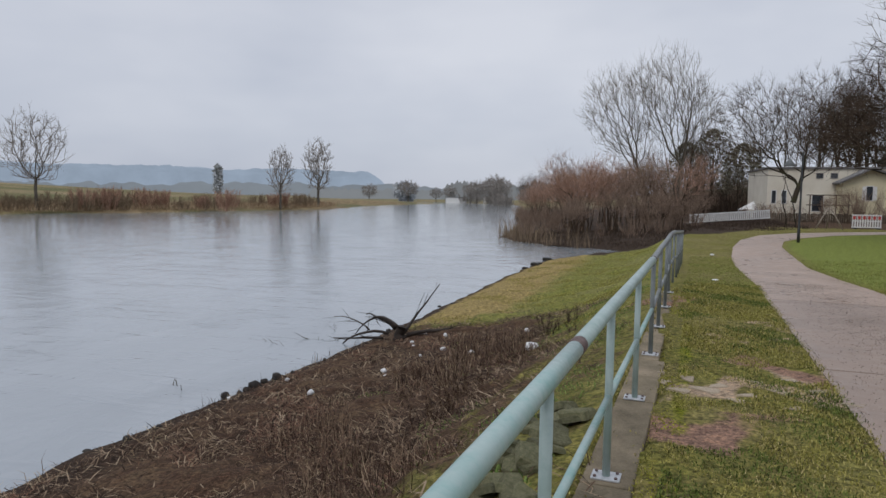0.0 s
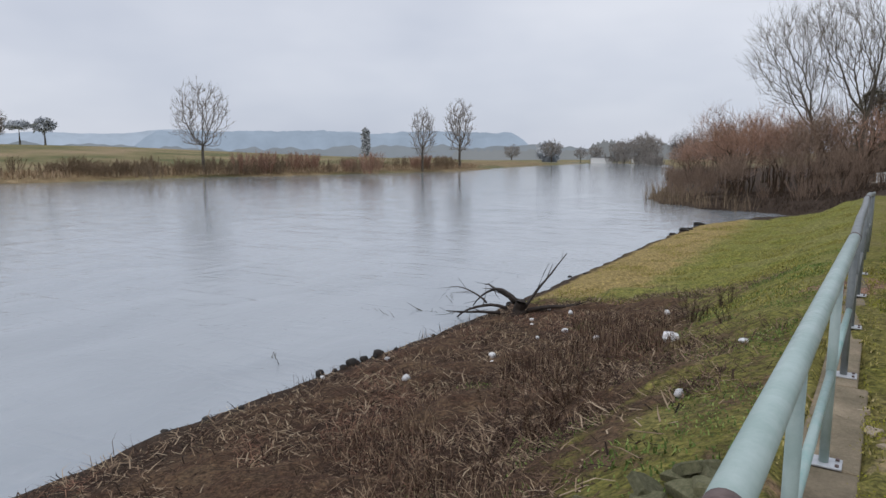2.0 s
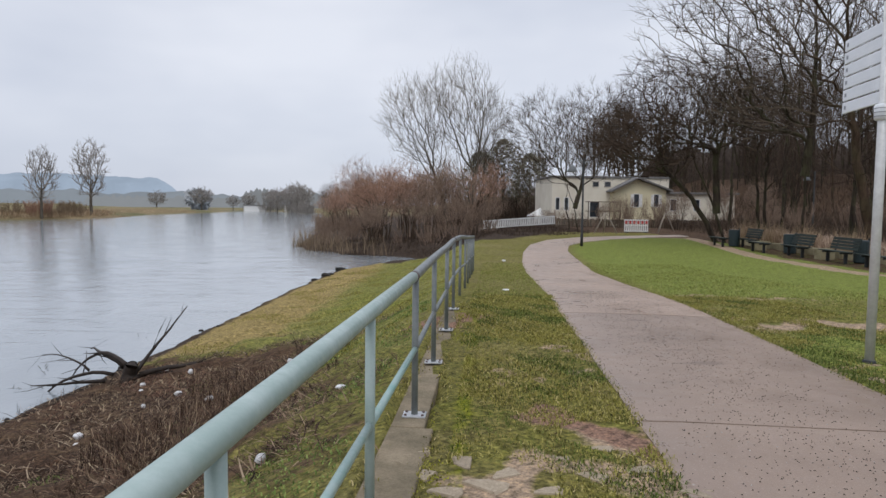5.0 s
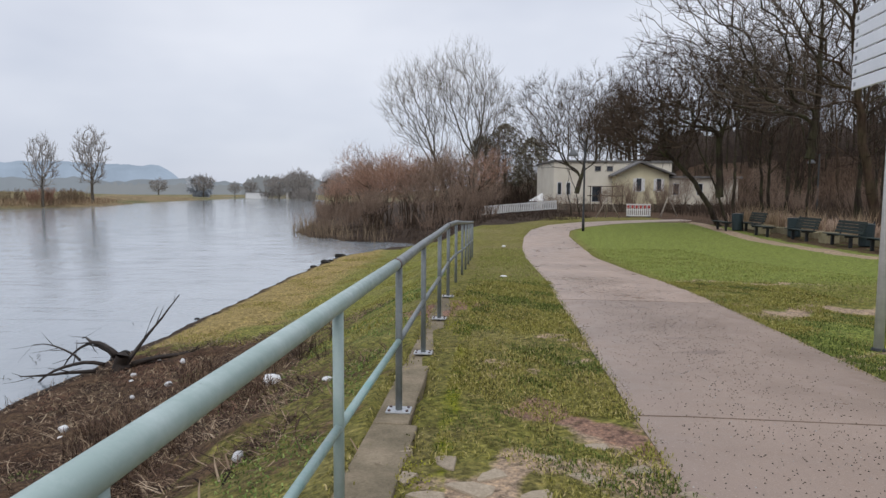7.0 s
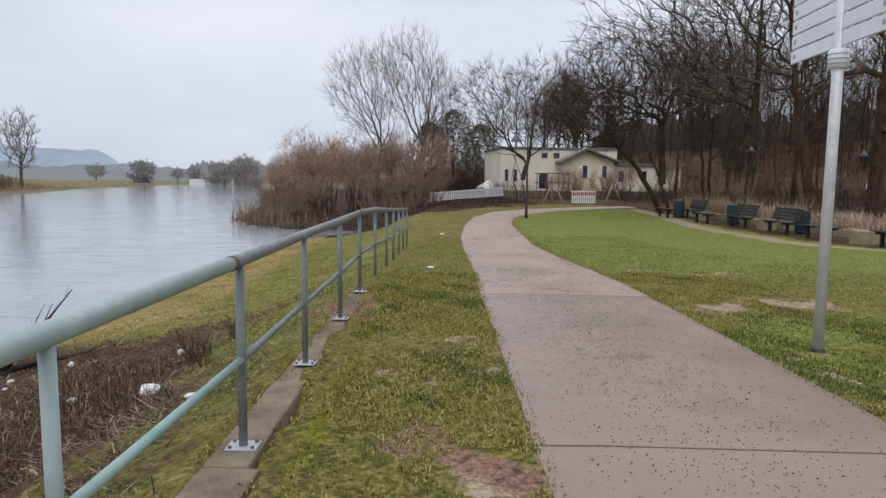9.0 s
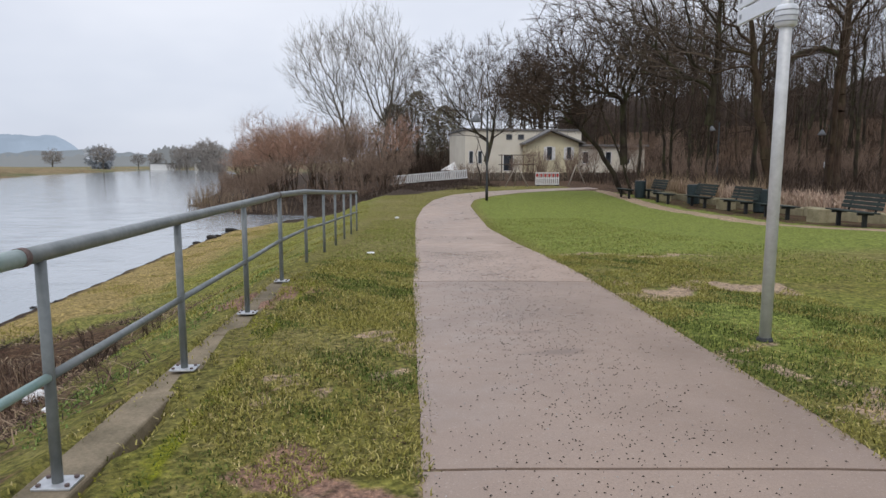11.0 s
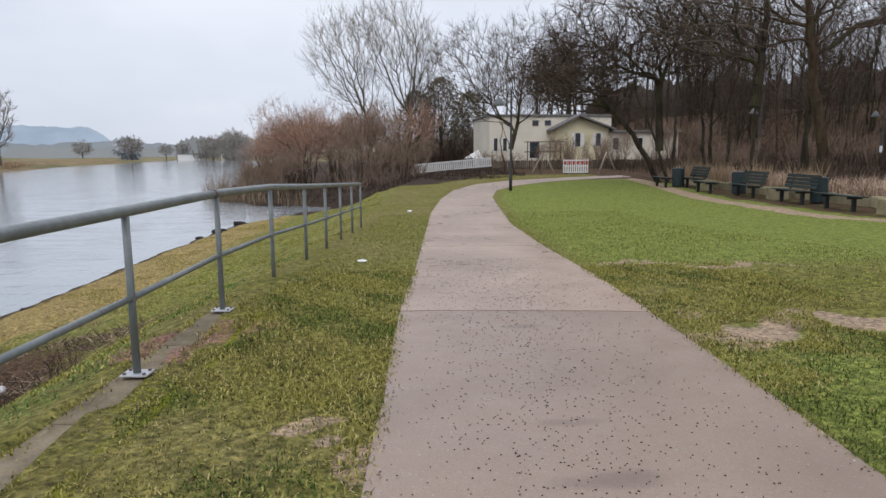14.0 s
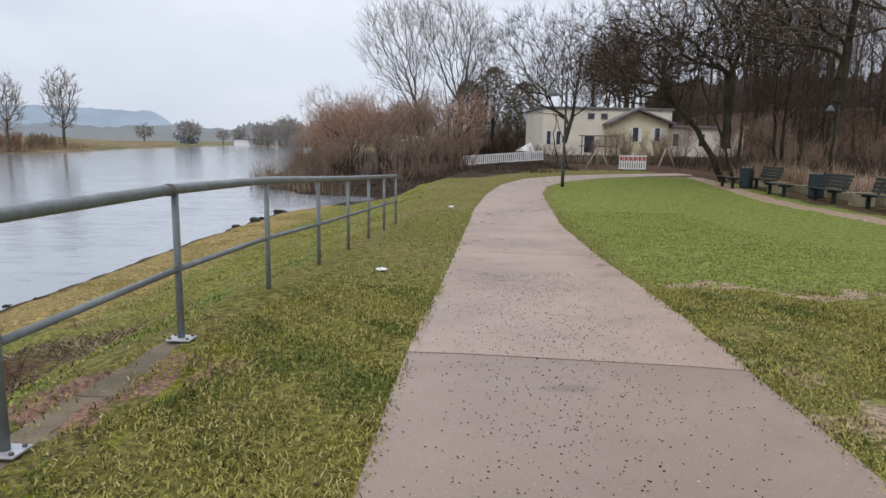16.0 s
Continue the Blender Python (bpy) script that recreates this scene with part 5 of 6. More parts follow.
def signpost(x, y):
    z = ground_z(x, y)
    p = tagged(empty("signpost", x, y, z, -9), "aluminium signpost with stacked white direction boards", "signpost")
    bm = bmesh.new()
    tube(bm, [(0, 0, -0.1), (0, 0, 3.6)], 0.047, 8)
    part("pole", bm, ALU, p)
    bm = bmesh.new()
    tube(bm, [(0, 0, 2.44), (0, 0, 2.455), (0, 0, 2.58), (0, 0, 2.60)], [0.055, 0.078, 0.082, 0.07], 20)
    col = part("collar", bm, WHITE_PAINT, p, "pale grey clamp collar")
    for k in range(3):
        bm = bmesh.new()
        tube(bm, [(0, 0, 2.475 + k * 0.04), (0, 0, 2.483 + k * 0.04)], 0.0835, 20)
        part("rib", bm, PRINT, col)
    bm = bmesh.new()
    tube(bm, [(0, 0, -0.02), (0, 0, 0.03)], [0.075, 0.055], 12)
    part("foot_ring", bm, BLACK_IRON, p)
    for k in range(6):
        for s0, s1 in ((0.05, 0.86), (-0.70, -0.05)):
            bm = bmesh.new()
            box(bm, -0.012, 0.012, s0, s1, 2.62 + k * 0.137, 2.62 + k * 0.137 + 0.122, 0.006)
            bd = part("board", bm, WHITE_PAINT, p)
            bm = bmesh.new()
            e = s1 - 0.07 if s1 > 0 else s0 + 0.07
            box(bm, -0.0145, 0.0145, e - 0.02, e + 0.02, 2.66 + k * 0.137, 2.70 + k * 0.137)
            part("mark", bm, PRINT, bd)
    return p


signpost(4.6, 7.76)


def park_lamp(x, y, h, arm=0.55):
    z = ground_z(x, y)
    b = tagged(empty("street_lamp", x, y, z), "slim black park lamp post with a hanging lantern", "street lamp")
    bm = bmesh.new()
    tube(bm, [(0, 0, -0.1), (0, 0, 0.6), (0, 0, 0.62), (0, 0, h)], [0.07, 0.07, 0.05, 0.04], 12)
    part("post", bm, BLACK_IRON, b)
    bm = bmesh.new()
    tube(bm, [(0, 0, h - 0.25), (-arm * 0.4, 0, h + 0.02), (-arm * 0.85, 0, h - 0.05), (-arm, 0, h - 0.3)], 0.018, 8)
    part("arm", bm, BLACK_IRON, b)
    bm = bmesh.new()
    tube(bm, [(-arm, 0, h - 0.3), (-arm, 0, h - 0.42), (-arm, 0, h - 0.62), (-arm, 0, h - 0.66)], [0.04, 0.12, 0.26, 0.25], 18)
    part("lantern", bm, LANTERN, b, "grey bell-shaped lantern")
    return b


park_lamp(7.72, 33.0, 4.25)
park_lamp(27.5, 47.0, 4.2)
park_lamp(33.0, 43.0, 3.6)


def safety_barrier(x, y, rz=0.0):
    z = ground_z(x, y)
    b = tagged(empty("safety_barrier", x, y, z, rz), "red and white plastic construction barrier across the track", "barrier")
    w = 0.9
    for z0, z1 in ((0.08, 0.16), (0.52, 0.58), (0.92, 0.99)):
        bm = bmesh.new()
        box(bm, -w, w, -0.02, 0.02, z0, z1, 0.008)
        part("crossbar", bm, WHITE_PLASTIC, b)
    for k in range(12):
        cx = -w + 0.06 + k * (2 * w - 0.12) / 11
        bm = bmesh.new()
        box(bm, cx - 0.045, cx + 0.045, -0.018, 0.018, 0.12, 0.95, 0.006)
        part("slat", bm, WHITE_PLASTIC, b)
    for k in range(6):
        cx = -w + 0.14 + k * (2 * w - 0.28) / 5
        bm = bmesh.new()
        box(bm, cx - 0.085, cx + 0.085, -0.024, -0.019, 0.66, 0.88)
        part("reflector", bm, RED_FILM, b, "red reflective square")
    for s in (-0.7, 0.7):
        bm = bmesh.new()
        box(bm, s - 0.06, s + 0.06, -0.35, 0.35, -0.02, 0.08, 0.01)
        part("foot", bm, BLACK_IRON, b)
    return b


safety_barrier(15.9, 50.0, -2)

# white bridge fence
fence = tagged(empty("bridge_fence", 8, 58, 0), "white plastic barrier fence on the brook bridge", "fence")
finv = fence.matrix_basis.inverted()
for k in range(4):
    x0, z0 = 5.2 + k * 1.56, -0.42 + k * 0.13
    tilt = Matrix.Translation((x0, 0, z0)) @ Matrix.Rotation(-0.083, 4, "Y") @ Matrix.Translation((-x0, 0, -z0))
    for a, b in ((0.0, 0.1), (0.62, 0.72)):
        bm = bmesh.new()
        box(bm, x0, x0 + 1.55, 57.97, 58.03, z0 + a, z0 + b, 0.01, tilt)
        part("crossbar", bm, WHITE_PLASTIC, fence).matrix_parent_inverse = finv
    for j in range(10):
        bm = bmesh.new()
        box(bm, x0 + 0.02 + j * 0.155, x0 + 0.12 + j * 0.155, 57.98, 58.02, z0 + 0.05, z0 + 0.68, 0.0, tilt)
        part("slat", bm, WHITE_PLASTIC, fence).matrix_parent_inverse = finv
bm = bmesh.new()
box(bm, 5.0, 12, 58.1, 61, -0.9, -0.46, 0.04)
tagged(part("bridge_deck", bm, BOARD), "low dark timber bridge over the brook", "bridge", kind="structure")


def stake_frame(x, y, rz):
    z = ground_z(x, y)
    b = tagged(empty("tree_stakes", x, y, z, rz), "leaning timber stakes round a young tree", "tree stakes", "timber stakes")
    for dx, dy in ((-0.9, 0), (0.9, -0.2), (0.1, 0.9)):
        bm = bmesh.new()
        tube(bm, [(dx, dy, -0.2), (dx * 0.08, dy * 0.08, 1.45)], 0.04, 8)
        part("stake", bm, POLE_WOOD, b)
    return b


stake_frame(13.2, 48.6, 0)
stake_frame(18.3, 50.5, 30)


# the house -------------------------------------------------------------------
def window(parent, x, y, z, w, h, frame_mat, shutters=False):
    bm = bmesh.new()
    box(bm, x - w / 2, x + w / 2, y - 0.01, y + 0.03, z - h / 2, z + h / 2)
    win = part("window", bm, GLASS, parent)
    for a in ((x - w / 2 - 0.06, x - w / 2, z - h / 2 - 0.06, z + h / 2 + 0.06), (x + w / 2, x + w / 2 + 0.06, z - h / 2 - 0.06, z + h / 2 + 0.06), (x - w / 2, x + w / 2, z + h / 2, z + h / 2 + 0.06), (x - w / 2, x + w / 2, z - h / 2 - 0.06, z - h / 2)):
        bm = bmesh.new()
        box(bm, a[0], a[1], y - 0.05, y + 0.03, a[2], a[3])
        part("frame", bm, frame_mat, win)
    if shutters:
        for s in (-1, 1):
            bm = bmesh.new()
            cx = x + s * (w / 2 + 0.06 + w * 0.28)
            box(bm, cx - w * 0.27, cx + w * 0.27, y - 0.06, y - 0.01, z - h / 2, z + h / 2, 0.008)
            part("shutter", bm, WHITE_PLASTIC, win, "white wooden shutter")
    return win


house = tagged(empty("house", 17, 70, 0), "flat-roofed cream house among bare trees", "house")
house.matrix_basis = Matrix.Identity(4)
bm = bmesh.new()
box(bm, 13.0, 25.0, 68.0, 78.0, -0.6, 4.55)
part("wall", bm, CREAM, house)
bm = bmesh.new()
box(bm, 12.85, 25.15, 67.85, 78.15, 4.55, 4.75, 0.02)
part("roof", bm, ROOFING, house)
for x in (17.46, 18.68):
    window(house, x, 67.99, 3.93, 0.5, 0.4, ROOFING)
for x in (13.6, 14.5):
    window(house, x, 67.99, 1.9, 0.36, 1.2, WHITE_PLASTIC)
window(house, 17.4, 67.99, 1.35, 0.95, 1.5, WHITE_PLASTIC)

cottage = tagged(empty("cottage", 21.5, 67, 0), "yellow gabled cottage with white shutters", "house")
cottage.matrix_basis = Matrix.Identity(4)
bm = bmesh.new()
pr = [(18.95, -0.6), (24.2, -0.6), (24.2, 3.35), (21.2, 4.42), (18.95, 3.3)]
fr = [bm.verts.new((x, 66.5, z)) for x, z in pr]
bk = [bm.verts.new((x, 74.0, z)) for x, z in pr]
bm.faces.new(fr[::-1])
bm.faces.new(bk)
for k in range(5):
    bm.faces.new((fr[k], fr[(k + 1) % 5], bk[(k + 1) % 5], bk[k]))
bmesh.ops.recalc_face_normals(bm, faces=bm.faces)
part("wall", bm, YELLOW, cottage)
for (xa, za), (xb, zb) in (((18.55, 3.12), (21.2, 4.47)), ((21.2, 4.47), (24.7, 3.2))):
    bm = bmesh.new()
    q = [bm.verts.new(p) for p in ((xa, 65.9, za), (xb, 65.9, zb), (xb, 74.3, zb), (xa, 74.3, za))]
    q2 = [bm.verts.new((v.co.x, v.co.y, v.co.z + 0.16)) for v in q]
    bm.faces.new(q[::-1])
    bm.faces.new(q2)
    for k in range(4):
        bm.faces.new((q[k], q[(k + 1) % 4], q2[(k + 1) % 4], q2[k]))
    bmesh.ops.recalc_face_normals(bm, faces=bm.faces)
    part("roof", bm, ROOFING, cottage)
window(cottage, 21.2, 66.49, 2.3, 0.5, 1.25, WHITE_PLASTIC, True)
window(cottage, 23.2, 66.49, 2.3, 0.45, 1.2, WHITE_PLASTIC, True)
bm = bmesh.new()
box(bm, 24.2, 31.5, 67.2, 73.0, -0.6, 3.0)
wing = part("wing", bm, CREAM, cottage)
bm = bmesh.new()
box(bm, 24.2, 31.8, 66.9, 73.3, 3.0, 3.2, 0.02)
part("wing_roof", bm, ROOFING, cottage)
for x in (25.2, 27.6, 29.6):
    window(cottage, x, 67.19, 1.9, 0.55, 1.1, WHITE_PLASTIC)

# board fence and trellis in front of the house
bf = tagged(empty("board_fence", 20, 62, 0), "low weathered brown board fence before the house", "fence")
binv = bf.matrix_basis.inverted()
for k in range(120):
    x = 11.0 + k * 0.17
    bm = bmesh.new()
    zz = ground_z(x, 62) + 0.75 + 0.04 * math.sin(k * 1.7)
    box(bm, x, x + 0.145, 61.98, 62.02, ground_z(x, 62) - 0.1, zz)
    part("board", bm, BOARD, bf).matrix_parent_inverse = binv
perg = tagged(empty("pergola", 17.3, 64.5, 0), "bare dark timber pergola frame", "pergola")
pinv = perg.matrix_basis.inverted()
for x in (15.9, 16.9, 18.0, 19.0):
    bm = bmesh.new()
    box(bm, x - 0.04, x + 0.04, 64.46, 64.54, -0.4, 2.15)
    part("upright", bm, BOARD, perg).matrix_parent_inverse = pinv
for z in (1.2, 2.1):
    bm = bmesh.new()
    box(bm, 15.6, 19.2, 64.47, 64.53, z - 0.04, z + 0.04)
    part("beam", bm, BOARD, perg).matrix_parent_inverse = pinv
tent = tagged(empty("tent", 11.9, 71, -0.3), "small white pavilion tent beyond the bridge", "tent")
bm = bmesh.new()
q = [bm.verts.new((sx * 0.8, sy * 0.8, 0.9)) for sx, sy in ((-1, -1), (1, -1), (1, 1), (-1, 1))]
t = bm.verts.new((0.5, 0, 1.75))
for k in range(4):
    bm.faces.new((q[k], q[(k + 1) % 4], t))
bm.faces.new(q[::-1])
part("canopy", bm, WHITE_PLASTIC, tent)
for sx, sy in ((-1, -1), (1, -1), (1, 1), (-1, 1)):
    bm = bmesh.new()
    tube(bm, [(sx * 0.76, sy * 0.76, -0.2), (sx * 0.76, sy * 0.76, 0.92)], 0.03, 8)
    part("leg", bm, GALV, tent)

# the bank: stones, driftwood, litter, brambles ---------------------------------
def boulder(name, label, x, y, s, seed, mat, flat=0.6, sink=0.3, category="stone", group="", z=None):
    gg = random.Random(seed)
    bm = bmesh.new()
    bmesh.ops.create_icosphere(bm, subdivisions=2, radius=1.0)
    o = Vector((gg.uniform(0, 50), gg.uniform(0, 50), 0))
    for v in bm.verts:
        k = 1 + 0.35 * noise.noise(v.co * 1.3 + o) + 0.12 * noise.noise(v.co * 3.5 + o)
        v.co = Vector((v.co.x * k * s * gg.uniform(0.95, 1.05), v.co.y * k * s * 0.75, v.co.z * k * s * flat))
    for f in bm.faces:
        f.smooth = True
    ob = part(name, bm, mat)
    ob.matrix_basis = pose(x, y, (ground_z(x, y) if z is None else z) + s * flat * (1 - 2 * sink) , gg.uniform(-12, 12), gg.uniform(-12, 12), gg.uniform(0, 360))
    return tagged(ob, label, category, group)


DARK_STONE = mottled("wet_dark_stone", (0.010, 0.009, 0.008), (0.05, 0.043, 0.036), 8.0, 0.8, relief=0.5, fine=30.0, vary=0.3)
gr = random.Random(44)
for k, y in enumerate((31.5, 33.3, 33.7, 36.6)):
    boulder("shore_rock", "dark wet rock at the waterline", float(shore_x(y)) + gr.uniform(-0.1, 0.4), y, (0.20, 0.30, 0.18, 0.34)[k], 200 + k, DARK_STONE, 0.42, 0.32, "rock", "shore rocks")
for k in range(16):
    y = gr.uniform(6, 20)
    boulder("shore_stone", "small dark stone on the muddy waterline", float(shore_x(y)) + gr.uniform(-0.15, 0.35), y, gr.uniform(0.03, 0.10), 300 + k, DARK_STONE, 0.7, 0.3, "stone", "shoreline stones")
for k, (y, off) in enumerate(((8.85, -0.05), (9.0, 0.12), (9.45, 0.1), (9.8, 0.05), (9.95, 0.15), (10.1, 0.1), (10.3, 0.02), (10.55, 0.15))):
    boulder("shore_stone", "dark weed-covered stone on the muddy waterline", float(shore_x(y)) + off, y, (0.10, 0.06, 0.12, 0.08, 0.05, 0.11, 0.06, 0.045)[k], 340 + k, DARK_STONE, 0.85, 0.25, "stone", "shoreline stones")

# pale stone shapes added in place of resting birds and white litter
PALE_LUMP = mottled("pale_lump_surface", (0.52, 0.51, 0.50), (0.80, 0.79, 0.78), 10.0, 0.7, relief=0.3, vary=0.2)
for k, (x, y) in enumerate(((-4.5, 9.95), (-4.35, 9.6), (-4.2, 11.26), (-4.71, 12.38), (-4.94, 14.08), (-4.28, 13.51), (-3.86, 11.77), (-3.02, 10.71), (-5.29, 8.57), (-1.15, 6.13), (-6.36, 9.72), (-6.9, 8.64), (-4.9, 12.9), (-2.2, 12.4))):
    boulder("pale_stone", "pale rounded lump in dead weeds, stand-in for birds and white litter", x, y, gr.uniform(0.04, 0.075), 400 + k, PALE_LUMP, 0.75, 0.1, "stone", "pale stones on the bank")


def crumpled(name, label, x, y, s, seed, flat=0.7):
    bm = bmesh.new()
    bmesh.ops.create_icosphere(bm, subdivisions=3, radius=s)
    for v in bm.verts:
        n1 = noise.noise(v.co * (3.0 / s) + Vector((seed, 0, 0))) + 0.6 * noise.noise(v.co * (7.0 / s))
        v.co *= 1 + 0.28 * n1
        v.co.z *= flat
    ob = part(name, bm, PLASTIC_BAG)
    ob.matrix_basis = pose(x, y, ground_z(x, y) + s * flat * 0.8)
    return tagged(ob, label, "litter")


crumpled("plastic_bag", "crumpled white plastic bag caught in brambles", -1.75, 9.7, 0.115, 4)
crumpled("paper_scrap", "flattened white scrap of paper on the grass", 1.67, 14.1, 0.065, 6, 0.25)
crumpled("paper_scrap", "small white scrap on the bank", -0.75, 7.7, 0.05, 8, 0.4)
crumpled("paper_scrap", "small white scrap near the path end", 2.9, 24.5, 0.07, 9, 0.5)

# mossy stone facing just below the railing
facing = tagged(empty("stone_facing", -1.2, 2.6, -0.4), "mossy flat stones facing the slope below the railing", "stone facing", kind="structure")
fi = facing.matrix_basis.inverted()
stone_meshes = []
for k in range(6):
    gg = random.Random(500 + k)
    bm = bmesh.new()
    n = 7
    ang = sorted(gg.uniform(0, 6.28) for _ in range(n))
    lo = [bm.verts.new((math.cos(a) * gg.uniform(0.8, 1.1), math.sin(a) * gg.uniform(0.6, 0.9), -0.25)) for a in ang]
    hi = [bm.verts.new((v.co.x * 0.95, v.co.y * 0.95, 0.12 + gg.uniform(-0.05, 0.05))) for v in lo]
    tp = [bm.verts.new((v.co.x * 0.82, v.co.y * 0.82, 0.22 + gg.uniform(-0.04, 0.04))) for v in lo]
    for a, b in ((lo, hi), (hi, tp)):
        for i in range(n):
            bm.faces.new((a[i], a[(i + 1) % n], b[(i + 1) % n], b[i]))
    bm.faces.new(tp)
    me = bpy.data.meshes.new("stone")
    bm.to_mesh(me)
    bm.free()
    me.materials.append(STONE)
    stone_meshes.append(me)
gr = random.Random(71)
for k in range(120):
    y = gr.uniform(-0.6, 4.2)
    x = float(rail_x(y)) - 0.35 - abs(gr.gauss(0, 0.5))
    o = new("stone", stone_meshes[k % 6])
    o.parent, o.matrix_parent_inverse = facing, fi
    s = gr.uniform(0.09, 0.21)
    o.matrix_basis = Matrix.Translation((x, y, ground_z(x, y) + 0.05)) @ Euler((gr.uniform(-0.15, 0.15), -0.42 + gr.uniform(-0.2, 0.2), gr.uniform(0, 6.28))).to_matrix().to_4x4() @ Matrix.Diagonal((s, s, s * 0.8, 1))
flags = tagged(empty("old_paving", 0.7, 4.9, 0), "worn paving stones showing through the grass", "paving", kind="structure")
fi = flags.matrix_basis.inverted()
flag_me = stone_meshes[3].copy()
flag_me.materials.clear()
flag_me.materials.append(SLAB)
for x, y, s, r in ((0.40, 4.80, 0.16, 0.2), (0.55, 4.95, 0.12, 1.3), (0.18, 4.72, 0.12, 0.4), (0.10, 4.95, 0.09, 2.0), (0.75, 4.72, 0.11, 0.8), (0.33, 5.15, 0.12, 2.4), (1.02, 4.92, 0.12, 0.1), (1.35, 5.0, 0.12, 1.0), (0.05, 5.3, 0.08, 1.0), (1.2, 5.35, 0.1, 0.5), (0.62, 4.55, 0.1, 0.0), (1.05, 4.45, 0.1, 0.9), (1.55, 4.7, 0.12, 0.3), (0.9, 5.2, 0.08, 0.3)):
    o = new("paving_stone", flag_me)
    o.parent, o.matrix_parent_inverse = flags, fi
    o.matrix_basis = Matrix.Translation((x, y, -0.0105)) @ Matrix.Rotation(r, 4, "Z") @ Matrix.Diagonal((s, s * 0.9, 0.08, 1))

# driftwood
drift = tagged(empty("driftwood", -5.5, 13.6, ground_z(-5.5, 13.6)), "dark gnarled driftwood stump with arching broken branches", "driftwood")
gd = random.Random(3)
WET_WOOD = mottled("wet_driftwood", (0.010, 0.007, 0.005), (0.05, 0.036, 0.027), 9.0, 0.7, relief=0.5, fine=40.0)


def drift_branch(start, heading, length, r, sag, twig=0.5, n=9):
    """One bent branch with broken side twigs; sag pulls its tip down."""
    pts, radii, d = [Vector(start)], [r], Vector(heading).normalized()
    for k in range(n):
        d = (d + Vector((gd.gauss(0, 0.10), gd.gauss(0, 0.10), gd.gauss(0, 0.06) - sag))).normalized()
        q = pts[-1] + d * (length / n)
        pts.append(q)
        radii.append(r * (1 - 0.085 * (k + 1)))
        if k > 1 and gd.random() < twig:
            e = (d + Vector((gd.gauss(0, 0.7), gd.gauss(0, 0.7), gd.gauss(0.5, 0.4)))).normalized()
            m = q + e * gd.uniform(0.15, 0.45)
            tip = m + (e + Vector((gd.gauss(0, 0.4), gd.gauss(0, 0.4), 0.1))).normalized() * gd.uniform(0.1, 0.3)
            bm = bmesh.new()
            tube(bm, [q, m, tip], [radii[-1] * 0.45, radii[-1] * 0.28, radii[-1] * 0.1], 6)
            part("twig", bm, WET_WOOD, drift)
    bm = bmesh.new()
    tube(bm, pts, radii, 8)
    part("branch", bm, WET_WOOD, drift)


for start, heading, length, r, sag in (((0.0, 0.0, 0.3), (-0.7, 0.3, 0.55), 1.9, 0.05, 0.17), ((-0.1, 0.1, 0.25), (-0.9, 0.5, 0.25), 2.1, 0.045, 0.07), ((-0.2, -0.1, 0.15), (-1.0, 0.1, 0.35), 1.7, 0.04, 0.14),
                                       ((0.1, 0.1, 0.1), (0.55, 0.9, 0.75), 1.7, 0.04, -0.02), ((0.2, 0.1, 0.1), (0.9, 0.6, 0.12), 2.2, 0.055, 0.01), ((0.1, -0.1, 0.05), (0.3, 1.0, 0.1), 2.0, 0.05, 0.02),
                                       ((-0.9, 0.4, 0.1), (-0.8, 0.6, 0.5), 1.4, 0.025, 0.03), ((-0.3, -0.2, 0.05), (-0.8, -0.5, 0.1), 1.2, 0.04, 0.02), ((0.3, 0.3, 0.05), (1.0, 0.35, 0.06), 1.6, 0.045, 0.0)):
    drift_branch(start, heading, length, r, sag)
v, f = tubes(np.array([(0.03, 0, -0.15, 0.04, 0.03, 0.14, 0.18, 0.13), (0.04, 0.03, 0.14, 0.10, 0.0, 0.30, 0.13, 0.12), (0.10, 0.0, 0.30, 0.11, 0.02, 0.36, 0.12, 0.02)]), 9)
raw("stump", v, f, WET_WOOD, drift, True)
for k, (x, y, L) in enumerate(((-7.6, 11.5, 1.9), (-7.9, 12.6, 1.4), (-6.8, 13.6, 1.3), (-7.9, 8.8, 0.8), (-7.5, 14.6, 0.9), (-7.0, 18.2, 0.8))):
    gd = random.Random(600 + k)
    segs, p, d = [], Vector((0, 0, -0.06)), Vector((-0.9, 0.5, 0.12)).normalized()
    for j in range(6):
        d = (d + Vector((gd.gauss(0, 0.2), gd.gauss(0, 0.2), gd.gauss(-0.02, 0.1)))).normalized()
        q = p + d * (L / 6)
        segs.append((*p, *q, 0.012, 0.010))
        e = (d + Vector((gd.gauss(0, 0.6), gd.gauss(0, 0.6), 0.5))).normalized()
        segs.append((*q, *(q + e * gd.uniform(0.1, 0.3)), 0.007, 0.004))
        p = q
    v, f = tubes(np.array(segs), 4)
    ob = raw("floating_branch", v, f, BARK)
    ob.matrix_basis = pose(x, y, WATER)
    tagged(ob, "thin bare branch lying in the shallow water", "branch", "branches in the water")

# low white sheds beyond the river bend
for x, y, w in ((-74, 292, 8.5), (-57, 296, 9.5)):
    sh = tagged(empty("shed", x, y, ground_z(x, y)), "long low white shed with a grey roof far downstream", "shed", "sheds beyond the bend")
    bm = bmesh.new()
    box(bm, -w / 2, w / 2, -3, 3, -0.5, 2.6)
    part("wall", bm, WHITE_PLASTIC, sh)
    bm = bmesh.new()
    box(bm, -w / 2 - 0.3, w / 2 + 0.3, -3.3, 3.3, 2.6, 2.9, 0.05)
    part("roof", bm, ROOFING, sh)

